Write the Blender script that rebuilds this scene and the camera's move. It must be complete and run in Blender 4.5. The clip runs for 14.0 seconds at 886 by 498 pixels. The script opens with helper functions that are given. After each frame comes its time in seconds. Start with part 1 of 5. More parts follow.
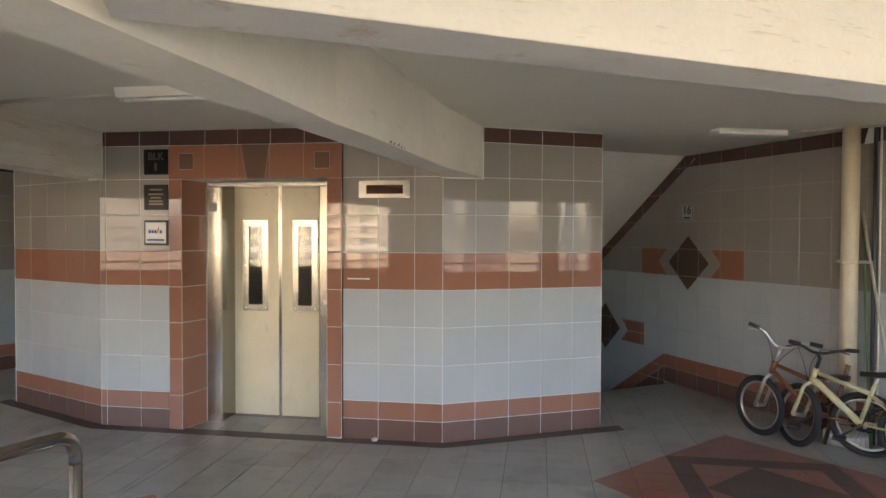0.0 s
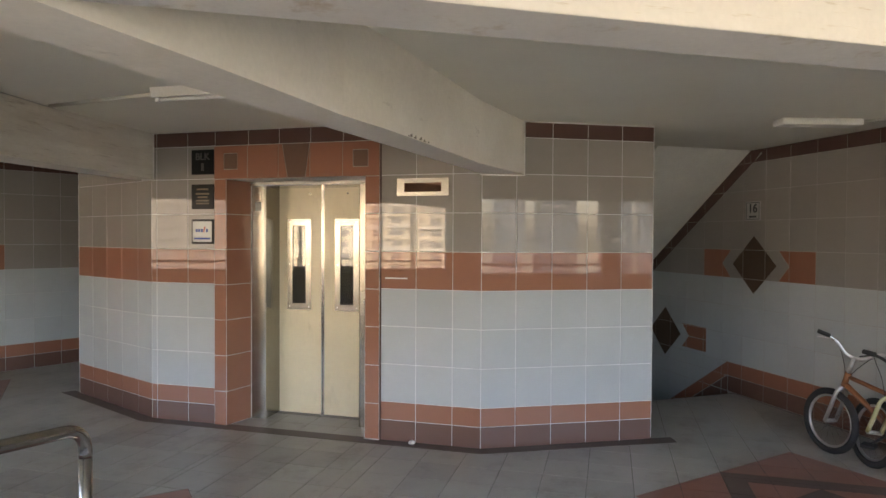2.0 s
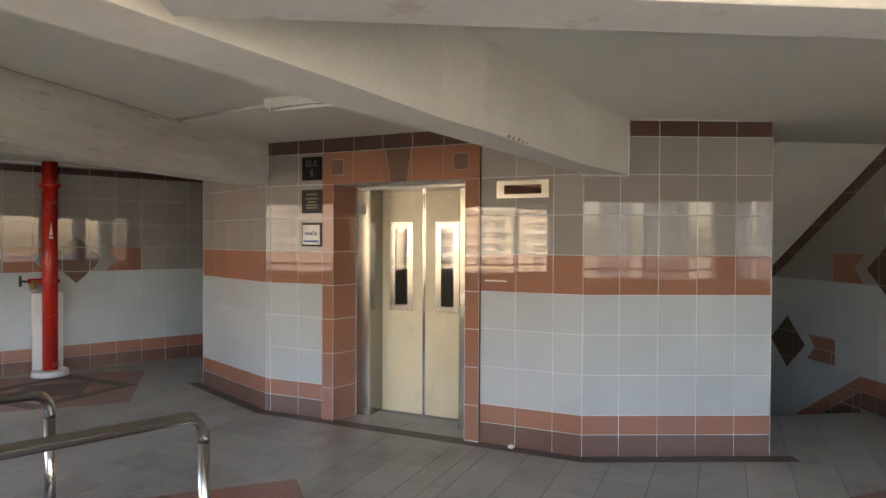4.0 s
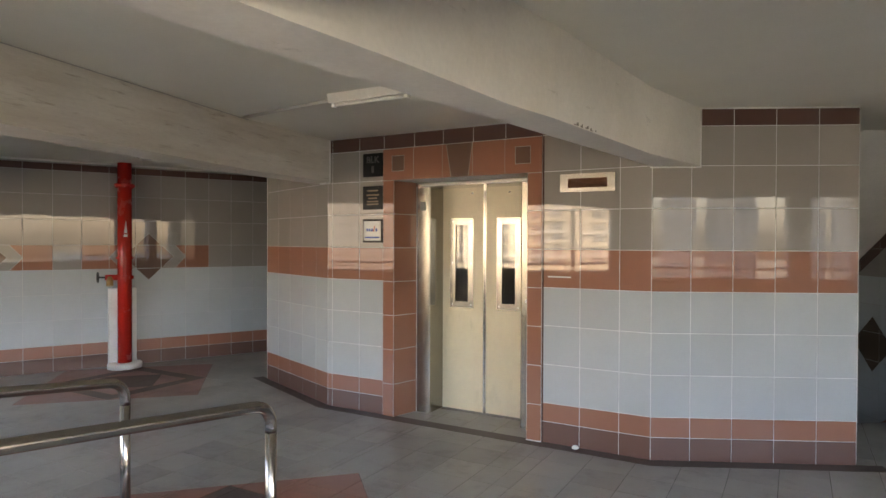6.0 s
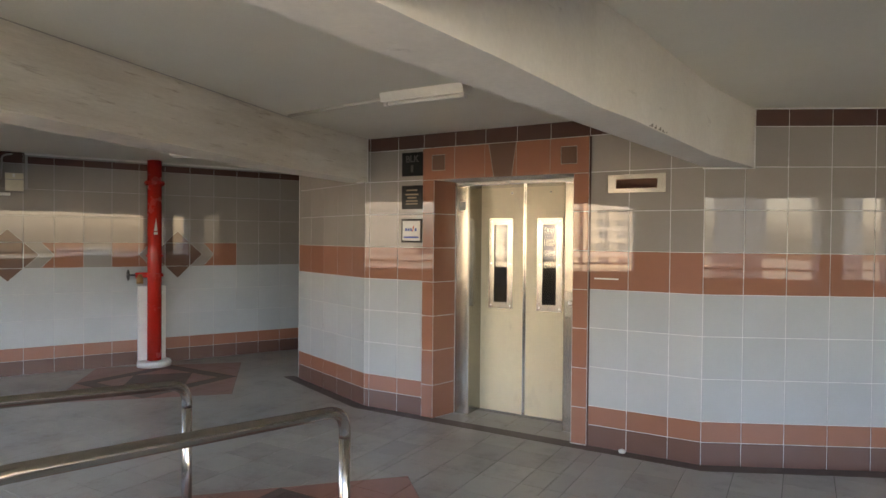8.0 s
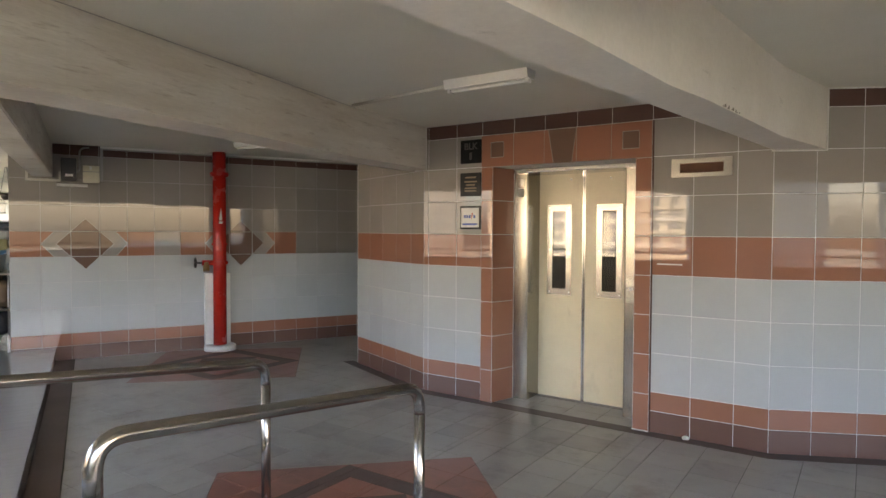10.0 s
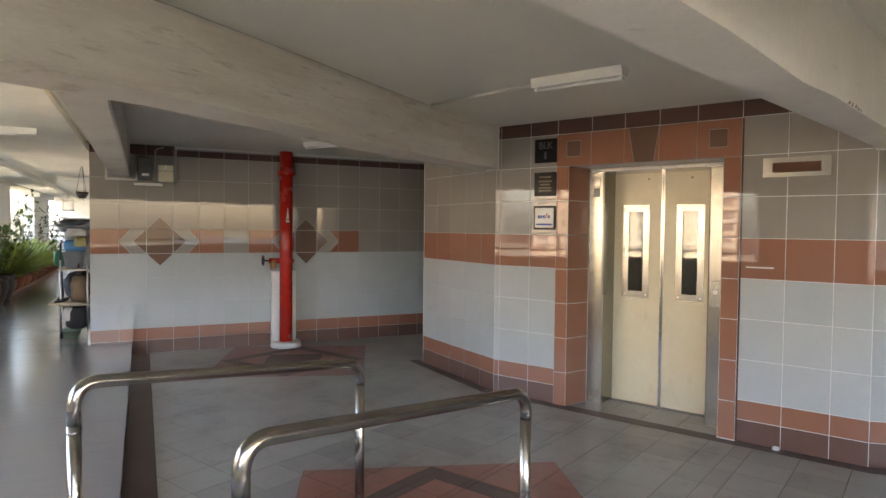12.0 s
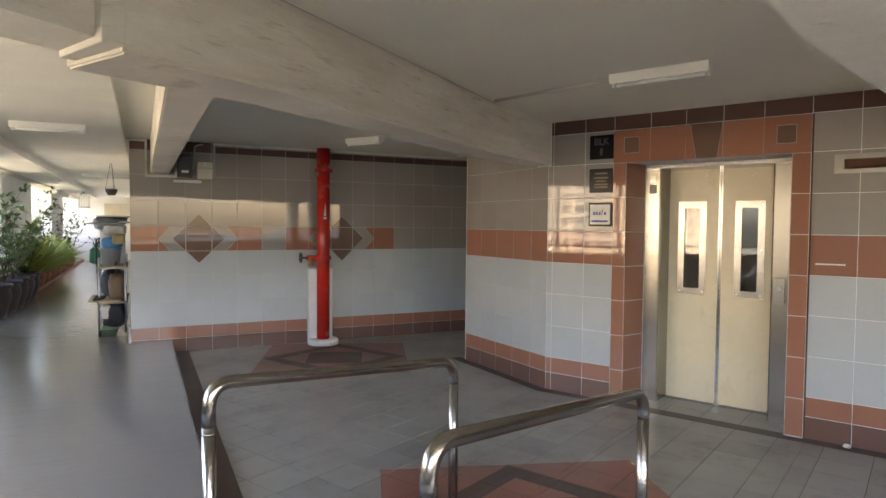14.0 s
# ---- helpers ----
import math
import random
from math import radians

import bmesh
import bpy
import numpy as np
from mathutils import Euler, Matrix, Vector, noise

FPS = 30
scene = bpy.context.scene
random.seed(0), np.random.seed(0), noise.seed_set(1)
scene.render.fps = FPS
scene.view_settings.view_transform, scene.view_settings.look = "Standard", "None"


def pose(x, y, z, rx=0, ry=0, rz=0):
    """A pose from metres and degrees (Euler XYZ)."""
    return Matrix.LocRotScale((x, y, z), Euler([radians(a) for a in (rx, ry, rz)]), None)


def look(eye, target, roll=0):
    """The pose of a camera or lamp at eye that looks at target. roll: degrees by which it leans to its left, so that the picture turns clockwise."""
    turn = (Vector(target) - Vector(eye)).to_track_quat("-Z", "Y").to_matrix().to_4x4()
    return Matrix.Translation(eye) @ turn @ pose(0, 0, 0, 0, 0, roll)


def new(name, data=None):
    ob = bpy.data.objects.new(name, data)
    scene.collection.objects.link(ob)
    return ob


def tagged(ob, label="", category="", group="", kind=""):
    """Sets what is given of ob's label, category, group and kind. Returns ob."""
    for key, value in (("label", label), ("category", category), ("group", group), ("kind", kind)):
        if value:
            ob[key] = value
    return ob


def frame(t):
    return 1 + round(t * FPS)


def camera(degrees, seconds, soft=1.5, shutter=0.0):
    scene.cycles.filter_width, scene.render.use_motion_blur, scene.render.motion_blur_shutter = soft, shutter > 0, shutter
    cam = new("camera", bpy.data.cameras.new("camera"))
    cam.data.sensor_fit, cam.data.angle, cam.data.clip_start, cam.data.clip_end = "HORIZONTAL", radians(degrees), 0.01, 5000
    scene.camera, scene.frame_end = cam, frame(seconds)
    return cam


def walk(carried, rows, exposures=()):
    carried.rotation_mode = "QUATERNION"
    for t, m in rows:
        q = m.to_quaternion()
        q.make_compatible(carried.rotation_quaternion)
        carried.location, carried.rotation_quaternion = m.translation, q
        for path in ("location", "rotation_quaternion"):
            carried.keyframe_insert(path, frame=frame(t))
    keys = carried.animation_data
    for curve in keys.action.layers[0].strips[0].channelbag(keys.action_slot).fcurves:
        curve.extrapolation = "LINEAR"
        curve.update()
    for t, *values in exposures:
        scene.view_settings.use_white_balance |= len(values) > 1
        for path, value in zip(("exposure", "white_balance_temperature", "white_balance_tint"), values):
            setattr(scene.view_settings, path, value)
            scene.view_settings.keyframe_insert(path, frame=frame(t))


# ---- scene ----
cam = camera(70.9, 14.0)
PATH = [
    (0, (-0.658, 0.125, 1.691), (-0.959, 2.102, 1.648), 0.2),
    (0.5, (-0.595, 0.143, 1.693), (-0.947, 2.112, 1.651), 0.2),
    (1, (-0.545, 0.174, 1.683), (-0.951, 2.132, 1.644), 0.2),
    (1.5, (-0.476, 0.24, 1.669), (-0.935, 2.186, 1.632), 0.2),
    (2, (-0.447, 0.315, 1.668), (-0.965, 2.247, 1.63), 0.3),
    (2.5, (-0.43, 0.337, 1.667), (-1.025, 2.245, 1.631), 0.3),
    (3, (-0.419, 0.319, 1.664), (-1.1, 2.199, 1.632), 0.3),
    (3.5, (-0.414, 0.322, 1.666), (-1.173, 2.172, 1.637), 0.2),
    (4, (-0.423, 0.327, 1.652), (-1.251, 2.147, 1.627), 0.3),
    (6.5, (-0.551, 0.368, 1.604), (-1.55, 2.1, 1.579), 0.3),
    (7, (-0.653, 0.357, 1.618), (-1.653, 2.089, 1.59), 0.5),
    (9.5, (-0.838, 0.119, 1.634), (-1.887, 1.821, 1.584), 0.3),
    (10, (-0.849, 0.141, 1.589), (-1.979, 1.79, 1.528), 0.3),
    (10.5, (-0.845, 0.14, 1.591), (-2.046, 1.738, 1.529), 0.3),
    (11, (-0.854, 0.065, 1.603), (-2.092, 1.634, 1.544), 0.3),
    (11.5, (-0.949, 0.052, 1.589), (-2.188, 1.621, 1.526), 0.4),
    (12, (-1.11, 0.005, 1.604), (-2.347, 1.574, 1.536), 0.6),
    (12.5, (-1.179, -0.038, 1.599), (-2.415, 1.533, 1.529), 0.5),
    (13, (-1.279, -0.128, 1.606), (-2.512, 1.445, 1.535), 0.6),
    (13.5, (-1.389, -0.227, 1.61), (-2.621, 1.347, 1.535), 0.6),
    (14, (-1.533, -0.286, 1.606), (-2.768, 1.285, 1.526), 0.5),
]
EXPOSURES = [(0, 4.1, 7400, 18.5), (14, 4.1, 7400, 18.5)]
walk(cam, [(t, look(eye, target, roll)) for t, eye, target, roll in PATH], EXPOSURES)

# ---- world and light ----
SUN_ELEVATION, SUN_AZIMUTH = 40.0, 60.0
world = bpy.data.worlds.new("sky")
scene.world = world
world.use_nodes = True
wn = world.node_tree.nodes
sky = wn.new("ShaderNodeTexSky")
sky.sky_type = 'NISHITA'
sky.sun_disc = False
sky.sun_elevation = radians(SUN_ELEVATION)
sky.sun_rotation = radians(SUN_AZIMUTH)
sky.dust_density = 3.5
wn["Background"].inputs["Strength"].default_value = 0.15
world.node_tree.links.new(sky.outputs[0], wn["Background"].inputs["Color"])

sun = new("sun", bpy.data.lights.new("sun", 'SUN'))
sun.data.energy, sun.data.angle, sun.data.color = 3.0, radians(0.6), (1.0, 0.93, 0.82)
sun_from = Vector((math.sin(radians(SUN_AZIMUTH)) * math.cos(radians(SUN_ELEVATION)),
                   math.cos(radians(SUN_AZIMUTH)) * math.cos(radians(SUN_ELEVATION)),
                   math.sin(radians(SUN_ELEVATION))))
sun.matrix_world = look(sun_from * 50, (0, 0, 0))

# ---- mesh helpers ----


def box(bm, x0, x1, y0, y1, z0, z1, bevel=0.0, m=None):
    vs = [bm.verts.new((x, y, z)) for z in (z0, z1) for y in (y0, y1) for x in (x0, x1)]
    fs = [bm.faces.new([vs[i] for i in f]) for f in ((0, 2, 3, 1), (4, 5, 7, 6), (0, 1, 5, 4), (2, 6, 7, 3), (0, 4, 6, 2), (1, 3, 7, 5))]
    if bevel:
        es = list({e for f in fs for e in f.edges})
        r = bmesh.ops.bevel(bm, geom=es, offset=bevel, segments=2, affect='EDGES', profile=0.6)
        vs = list({v for v in r["verts"]} | {v for v in vs if v.is_valid})
    if m is not None:
        bmesh.ops.transform(bm, matrix=m, verts=[v for v in vs if v.is_valid])
    return bm


def prism(bm, poly, z0, z1, m=None):
    """An upright prism over a plan polygon that runs counter-clockwise."""
    lo = [bm.verts.new((x, y, z0)) for x, y in poly]
    hi = [bm.verts.new((x, y, z1)) for x, y in poly]
    n = len(poly)
    bm.faces.new(lo[::-1])
    bm.faces.new(hi)
    for i in range(n):
        bm.faces.new((lo[i], lo[(i + 1) % n], hi[(i + 1) % n], hi[i]))
    if m is not None:
        bmesh.ops.transform(bm, matrix=m, verts=lo + hi)
    return bm


def tube(bm, pts, r, seg=12, closed=False, caps=True, radii=None):
    pts = [Vector(p) for p in pts]
    n = len(pts)
    rings, up = [], None
    for i, p in enumerate(pts):
        if closed:
            d = (pts[(i + 1) % n] - pts[i - 1]).normalized()
        else:
            d = (pts[min(i + 1, n - 1)] - pts[max(i - 1, 0)]).normalized()
        if up is None:
            up = Vector((0, 0, 1)) if abs(d.z) < 0.9 else Vector((1, 0, 0))
        side = d.cross(up).normalized()
        up = side.cross(d).normalized()
        rr = radii[i] if radii else r
        rings.append([bm.verts.new(p + rr * (math.cos(a) * side + math.sin(a) * up)) for a in [2 * math.pi * k / seg for k in range(seg)]])
    for i in range(n if closed else n - 1):
        a, b = rings[i], rings[(i + 1) % n]
        for k in range(seg):
            f = bm.faces.new((a[k], a[(k + 1) % seg], b[(k + 1) % seg], b[k]))
            f.smooth = True
    if caps and not closed:
        bm.faces.new(rings[0])
        bm.faces.new(rings[-1][::-1])
    return bm


def lathe(bm, profile, seg=24, centre=(0, 0, 0), smooth=True):
    """Turns (radius, height) pairs round the z axis."""
    c = Vector(centre)
    rings = [[bm.verts.new(c + Vector((r * math.cos(2 * math.pi * k / seg), r * math.sin(2 * math.pi * k / seg), z))) for k in range(seg)] for r, z in profile]
    for a, b in zip(rings, rings[1:]):
        for k in range(seg):
            f = bm.faces.new((a[k], a[(k + 1) % seg], b[(k + 1) % seg], b[k]))
            f.smooth = smooth
    bm.faces.new(rings[0][::-1])
    bm.faces.new(rings[-1])
    return bm


def rounded(points, r, n=6):
    """A path with its inner corners rounded."""
    pts = [Vector(p) for p in points]
    out = [pts[0]]
    for a, b, c in zip(pts, pts[1:], pts[2:]):
        p, q = b + (a - b).normalized() * r, b + (c - b).normalized() * r
        for k in range(n + 1):
            t = k / n
            out.append((1 - t) ** 2 * p + 2 * t * (1 - t) * b + t * t * q)
    return out + [pts[-1]]


def part(name, bm, material, parent=None, label="", m=None):
    me = bpy.data.meshes.new(name)
    bmesh.ops.recalc_face_normals(bm, faces=bm.faces)
    bm.to_mesh(me)
    bm.free()
    me.materials.append(material)
    ob = new(name, me)
    if parent is not None:
        ob.parent = parent
    if m is not None:
        ob.matrix_basis = m
    if label:
        ob["label"] = label
    return ob


def thing(name, label, category, m=None, group="", kind=""):
    ob = new(name)
    ob.empty_display_size = 0.1
    if m is not None:
        ob.matrix_basis = m
    return tagged(ob, label, category, group, kind)


def structure(name, bm, material, label, category):
    return tagged(part(name, bm, material), label, category, kind="structure")


def BM():
    return bmesh.new()


# ---- materials ----


def material(name, base, rough=0.5, metal=0.0, grain=0.08, scale=40.0, stain=0.12, stain_scale=1.6, bump=0.1, bump_scale=None,
             stain_colour=None, vary=0.0, spec=0.5, stretch=(1, 1, 1), rough_vary=0.1, coat=0.0, marks=None):
    """Paint, tile, concrete: base colour with fine grain, broad stains and a fine relief, in metres."""
    mt = bpy.data.materials.new(name)
    mt.use_nodes = True
    nt = mt.node_tree
    n, l = nt.nodes, nt.links
    p = n["Principled BSDF"]
    p.inputs["Metallic"].default_value = metal
    p.inputs["Specular IOR Level"].default_value = spec
    p.inputs["Coat Weight"].default_value = coat
    p.inputs["Coat Roughness"].default_value = 0.05
    tc = n.new("ShaderNodeTexCoord")
    geo = n.new("ShaderNodeNewGeometry")
    mp = n.new("ShaderNodeMapping")
    mp.inputs["Scale"].default_value = stretch
    l.new(geo.outputs["Position"], mp.inputs["Vector"])
    fine = n.new("ShaderNodeTexNoise")
    fine.inputs["Scale"].default_value = scale
    fine.inputs["Detail"].default_value = 5
    broad = n.new("ShaderNodeTexNoise")
    broad.inputs["Scale"].default_value = stain_scale
    broad.inputs["Detail"].default_value = 8
    broad.inputs["Roughness"].default_value = 0.65
    for t in (fine, broad):
        l.new(mp.outputs[0], t.inputs["Vector"])
    ramp = n.new("ShaderNodeMapRange")
    ramp.inputs["From Min"].default_value, ramp.inputs["From Max"].default_value = 0.35, 0.7
    l.new(broad.outputs["Fac"], ramp.inputs["Value"])
    mul = n.new("ShaderNodeMath")
    mul.operation = 'MULTIPLY'
    mul.inputs[1].default_value = stain
    l.new(ramp.outputs[0], mul.inputs[0])
    c1 = n.new("ShaderNodeMix")
    c1.data_type = 'RGBA'
    dark = stain_colour or tuple(c * 0.45 for c in base)
    c1.inputs["A"].default_value = (*base, 1)
    c1.inputs["B"].default_value = (*dark, 1)
    l.new(mul.outputs[0], c1.inputs["Factor"])
    v = n.new("ShaderNodeHueSaturation")
    l.new(c1.outputs["Result"], v.inputs["Color"])
    if marks:
        # scratches, brush marks and chips: amount, stretch, low and high threshold, colour
        amount, st, lo, hi, tone = marks
        mm = n.new("ShaderNodeMapping")
        mm.inputs["Scale"].default_value = st
        l.new(geo.outputs["Position"], mm.inputs["Vector"])
        mn = n.new("ShaderNodeTexNoise")
        mn.inputs["Scale"].default_value = 1.0
        mn.inputs["Detail"].default_value = 9
        mn.inputs["Roughness"].default_value = 0.7
        l.new(mm.outputs[0], mn.inputs["Vector"])
        mr = n.new("ShaderNodeMapRange")
        mr.inputs["From Min"].default_value, mr.inputs["From Max"].default_value = lo, hi
        mr.inputs["To Max"].default_value = amount
        l.new(mn.outputs["Fac"], mr.inputs["Value"])
        c2 = n.new("ShaderNodeMix")
        c2.data_type = 'RGBA'
        c2.inputs["B"].default_value = (*tone, 1)
        l.new(c1.outputs["Result"], c2.inputs["A"])
        l.new(mr.outputs[0], c2.inputs["Factor"])
        l.new(c2.outputs["Result"], v.inputs["Color"])
    m2 = n.new("ShaderNodeMapRange")
    m2.inputs["To Min"].default_value, m2.inputs["To Max"].default_value = 1 - grain, 1 + grain
    l.new(fine.outputs["Fac"], m2.inputs["Value"])
    if vary:
        oi = n.new("ShaderNodeObjectInfo")
        m3 = n.new("ShaderNodeMapRange")
        m3.inputs["To Min"].default_value, m3.inputs["To Max"].default_value = 1 - vary, 1 + vary
        l.new(oi.outputs["Random"], m3.inputs["Value"])
        m4 = n.new("ShaderNodeMath")
        m4.operation = 'MULTIPLY'
        l.new(m2.outputs[0], m4.inputs[0])
        l.new(m3.outputs[0], m4.inputs[1])
        l.new(m4.outputs[0], v.inputs["Value"])
    else:
        l.new(m2.outputs[0], v.inputs["Value"])
    l.new(v.outputs[0], p.inputs["Base Color"])
    rr = n.new("ShaderNodeMapRange")
    rr.inputs["To Min"].default_value, rr.inputs["To Max"].default_value = max(0.02, rough - rough_vary), min(1, rough + rough_vary)
    l.new(broad.outputs["Fac"], rr.inputs["Value"])
    l.new(rr.outputs[0], p.inputs["Roughness"])
    if bump:
        b = n.new("ShaderNodeBump")
        b.inputs["Strength"].default_value = bump
        b.inputs["Distance"].default_value = 0.004
        if bump_scale:
            t = n.new("ShaderNodeTexNoise")
            t.inputs["Scale"].default_value = bump_scale
            t.inputs["Detail"].default_value = 6
            l.new(mp.outputs[0], t.inputs["Vector"])
            l.new(t.outputs["Fac"], b.inputs["Height"])
        else:
            l.new(fine.outputs["Fac"], b.inputs["Height"])
        l.new(b.outputs[0], p.inputs["Normal"])
    return mt


GLAZE = dict(rough=0.016, rough_vary=0.008, grain=0.05, scale=120, stain=0.10, stain_scale=3.0, bump=0.002, bump_scale=4.0, vary=0.035, spec=0.55)
M_GREY = material("beige_grey_glazed_tile", (0.30, 0.274, 0.246), **GLAZE)
M_BLUE = material("pale_blue_grey_glazed_tile", (0.445, 0.462, 0.462), **GLAZE)
M_ORANGE = material("terracotta_glazed_tile", (0.315, 0.142, 0.090), **GLAZE)
M_BROWN = material("brown_glazed_tile", (0.105, 0.056, 0.045), **GLAZE)
M_SKIRT = material("brown_skirting_tile", (0.155, 0.084, 0.066), **GLAZE)
M_UMBER = material("umber_glazed_tile", (0.155, 0.092, 0.066), **GLAZE)
M_OLIVE = material("olive_brown_glazed_tile", (0.105, 0.070, 0.048), **GLAZE)
M_GROUT_DULL = material("grimy_wall_grout", (0.40, 0.38, 0.34), rough=0.9, grain=0.15, scale=60, stain=0.4, stain_scale=3)
M_GROUT_WORN = material("worn_wall_grout", (0.55, 0.54, 0.515), rough=0.9, grain=0.15, scale=60, stain=0.4, stain_scale=3)
M_GROUT = material("pale_grout", (0.76, 0.755, 0.74), rough=0.9, grain=0.12, scale=60, stain=0.25, stain_scale=3)
M_GROUT_FLOOR = material("dirty_floor_grout", (0.12, 0.112, 0.095), rough=0.95, grain=0.2, stain=0.5, stain_scale=2.5)
FLOORED = dict(rough=0.34, rough_vary=0.12, grain=0.10, scale=70, stain=0.45, stain_scale=1.1, bump=0.12, vary=0.12, spec=0.4, marks=(0.6, (2.2, 2.2, 2.2), 0.52, 0.78, (0.09, 0.075, 0.055)))
M_FLOOR = material("grey_floor_tile", (0.285, 0.275, 0.24), **FLOORED)
M_FLOOR_RED = material("terracotta_floor_tile", (0.27, 0.115, 0.080), **FLOORED)
M_FLOOR_BROWN = material("brown_floor_tile", (0.095, 0.066, 0.055), **{**FLOORED, "rough": 0.5})
M_CEILING = material("ceiling_paint", (0.73, 0.715, 0.625), rough=0.9, stain=0.16, stain_scale=0.7, scale=90, grain=0.05, bump=0.15)
M_BEAM = material("beam_paint", (0.63, 0.605, 0.54), rough=0.85, stain=0.6, stain_scale=1.3, scale=45, grain=0.10, bump=0.8, bump_scale=10,
                  stretch=(0.6, 0.6, 4.0), stain_colour=(0.36, 0.31, 0.24), marks=(0.7, (3.2, 3.2, 28.0), 0.565, 0.70, (0.27, 0.22, 0.16)))
M_BEAM_CLEAN = material("cleaner_beam_paint", (0.74, 0.71, 0.645), rough=0.85, stain=0.3, stain_scale=1.8, scale=45, grain=0.08, bump=0.6, bump_scale=10, stain_colour=(0.45, 0.40, 0.32),
                        marks=(0.55, (4.0, 4.0, 16.0), 0.64, 0.74, (0.24, 0.21, 0.17)))
M_BEAM_EDGE = material("chalky_edge_beam_paint", (0.60, 0.585, 0.56), rough=0.9, stain=0.22, stain_scale=2.0, scale=60, grain=0.07, bump=0.6, bump_scale=14,
                       marks=(0.6, (7.0, 7.0, 75.0), 0.575, 0.68, (0.36, 0.28, 0.19)))
M_CEILING_WING = material("corridor_ceiling_paint", (0.80, 0.78, 0.72), rough=0.9, stain=0.2, stain_scale=1.4, scale=90, grain=0.05, bump=0.15)
M_WHITE = material("white_paint", (0.78, 0.77, 0.73), rough=0.7, stain=0.2, stain_scale=2)
M_DECK = material("grey_deck_paint", (0.235, 0.228, 0.21), rough=0.19, rough_vary=0.05, stain=0.12, stain_scale=0.5, scale=30, grain=0.06, bump=1.0, bump_scale=4.0)
deck_map = M_DECK.node_tree.nodes["Mapping"]
# trowel ripples run across the corridor
deck_map.vector_type = 'TEXTURE'
deck_map.inputs["Rotation"].default_value = (0, 0, radians(-26))
deck_map.inputs["Scale"].default_value = (0.42, 2.4, 1)
M_STEEL = material("brushed_steel", (0.55, 0.53, 0.49), rough=0.17, metal=1.0, grain=0.06, scale=180, stretch=(1, 1, 0.06), stain=0.1, bump=0.04)
M_PLATE = material("dull_brushed_plate", (0.40, 0.385, 0.355), rough=0.24, metal=1.0, grain=0.08, scale=150, stretch=(0.08, 1, 1), stain=0.25, stain_scale=5, bump=0.03)
M_CHROME = material("polished_steel_tube", (0.42, 0.405, 0.38), rough=0.21, metal=1.0, grain=0.05, stain=0.2, stain_scale=7, bump=0.02)
M_DOOR = material("cream_door_enamel", (0.80, 0.69, 0.48), rough=0.32, grain=0.03, scale=30, stain=0.16, stain_scale=2.2, bump=0.04, stain_colour=(0.42, 0.34, 0.2), marks=(0.4, (5.0, 5.0, 2.0), 0.56, 0.76, (0.42, 0.33, 0.19)))
M_BLACK = material("black_plastic", (0.015, 0.015, 0.016), rough=0.35, bump=0.02)
M_DARK = material("dark_shaft", (0.02, 0.02, 0.022), rough=0.7)

# ---- plan ----
A_LEFT, A_RIGHT = radians(26), radians(29)
CEIL = 2.59
CORNER = Vector((-9.03, 3.23))
UL, VL = Vector((-math.cos(A_LEFT), math.sin(A_LEFT))), Vector((-math.sin(A_LEFT), -math.cos(A_LEFT)))
UR, VR = Vector((math.cos(A_RIGHT), math.sin(A_RIGHT))), Vector((math.sin(A_RIGHT), -math.cos(A_RIGHT)))
APEX = Vector((-3.18, -2.17))
DECK = 0.15


def left_wing(u, v):
    p = CORNER + u * UL + v * VL
    return (p.x, p.y)


def wall_frame(p0, d):
    """Local x along the wall, z up, y into the wall; the viewer stands at negative y."""
    d = Vector((d[0], d[1], 0)).normalized()
    y = Vector((0, 0, 1)).cross(d)
    m = Matrix.Identity(4)
    for i, c in enumerate((d, y, Vector((0, 0, 1)))):
        for k in range(3):
            m[k][i] = c[k]
    m.translation = (p0[0], p0[1], 0)
    return m


def clip(poly, a, b, keep=1):
    """The side of a convex polygon to the left (keep=1) or right (-1) of the line a-b."""
    def side(p):
        return keep * ((b[0] - a[0]) * (p[1] - a[1]) - (b[1] - a[1]) * (p[0] - a[0]))
    out = []
    for p, q in zip(poly, poly[1:] + poly[:1]):
        sp, sq = side(p), side(q)
        if sp >= -1e-9:
            out.append(p)
        if (sp > 1e-9 and sq < -1e-9) or (sp < -1e-9 and sq > 1e-9):
            k = sp / (sp - sq)
            out.append((p[0] + k * (q[0] - p[0]), p[1] + k * (q[1] - p[1])))
    clean = []
    for p in out:
        if not clean or math.dist(p, clean[-1]) > 1e-6:
            clean.append(p)
    if len(clean) > 1 and math.dist(clean[0], clean[-1]) < 1e-6:
        clean.pop()
    return clean


def area(poly):
    return 0.5 * abs(sum(p[0] * q[1] - q[0] * p[1] for p, q in zip(poly, poly[1:] + poly[:1])))


def inside(poly, shape):
    for a, b in zip(shape, shape[1:] + shape[:1]):
        poly = clip(poly, a, b)
        if len(poly) < 3:
            return []
    return poly


def outside(poly, shape):
    """The convex pieces of poly that lie outside a convex shape."""
    if area(inside(poly, shape) or [(0, 0)] * 3) < 1e-5:
        return [poly]
    out, rest = [], poly
    for a, b in zip(shape, shape[1:] + shape[:1]):
        piece = clip(rest, a, b, -1)
        if len(piece) >= 3 and area(piece) > 2e-5:
            out.append(piece)
        rest = clip(rest, a, b)
        if len(rest) < 3:
            break
    return out


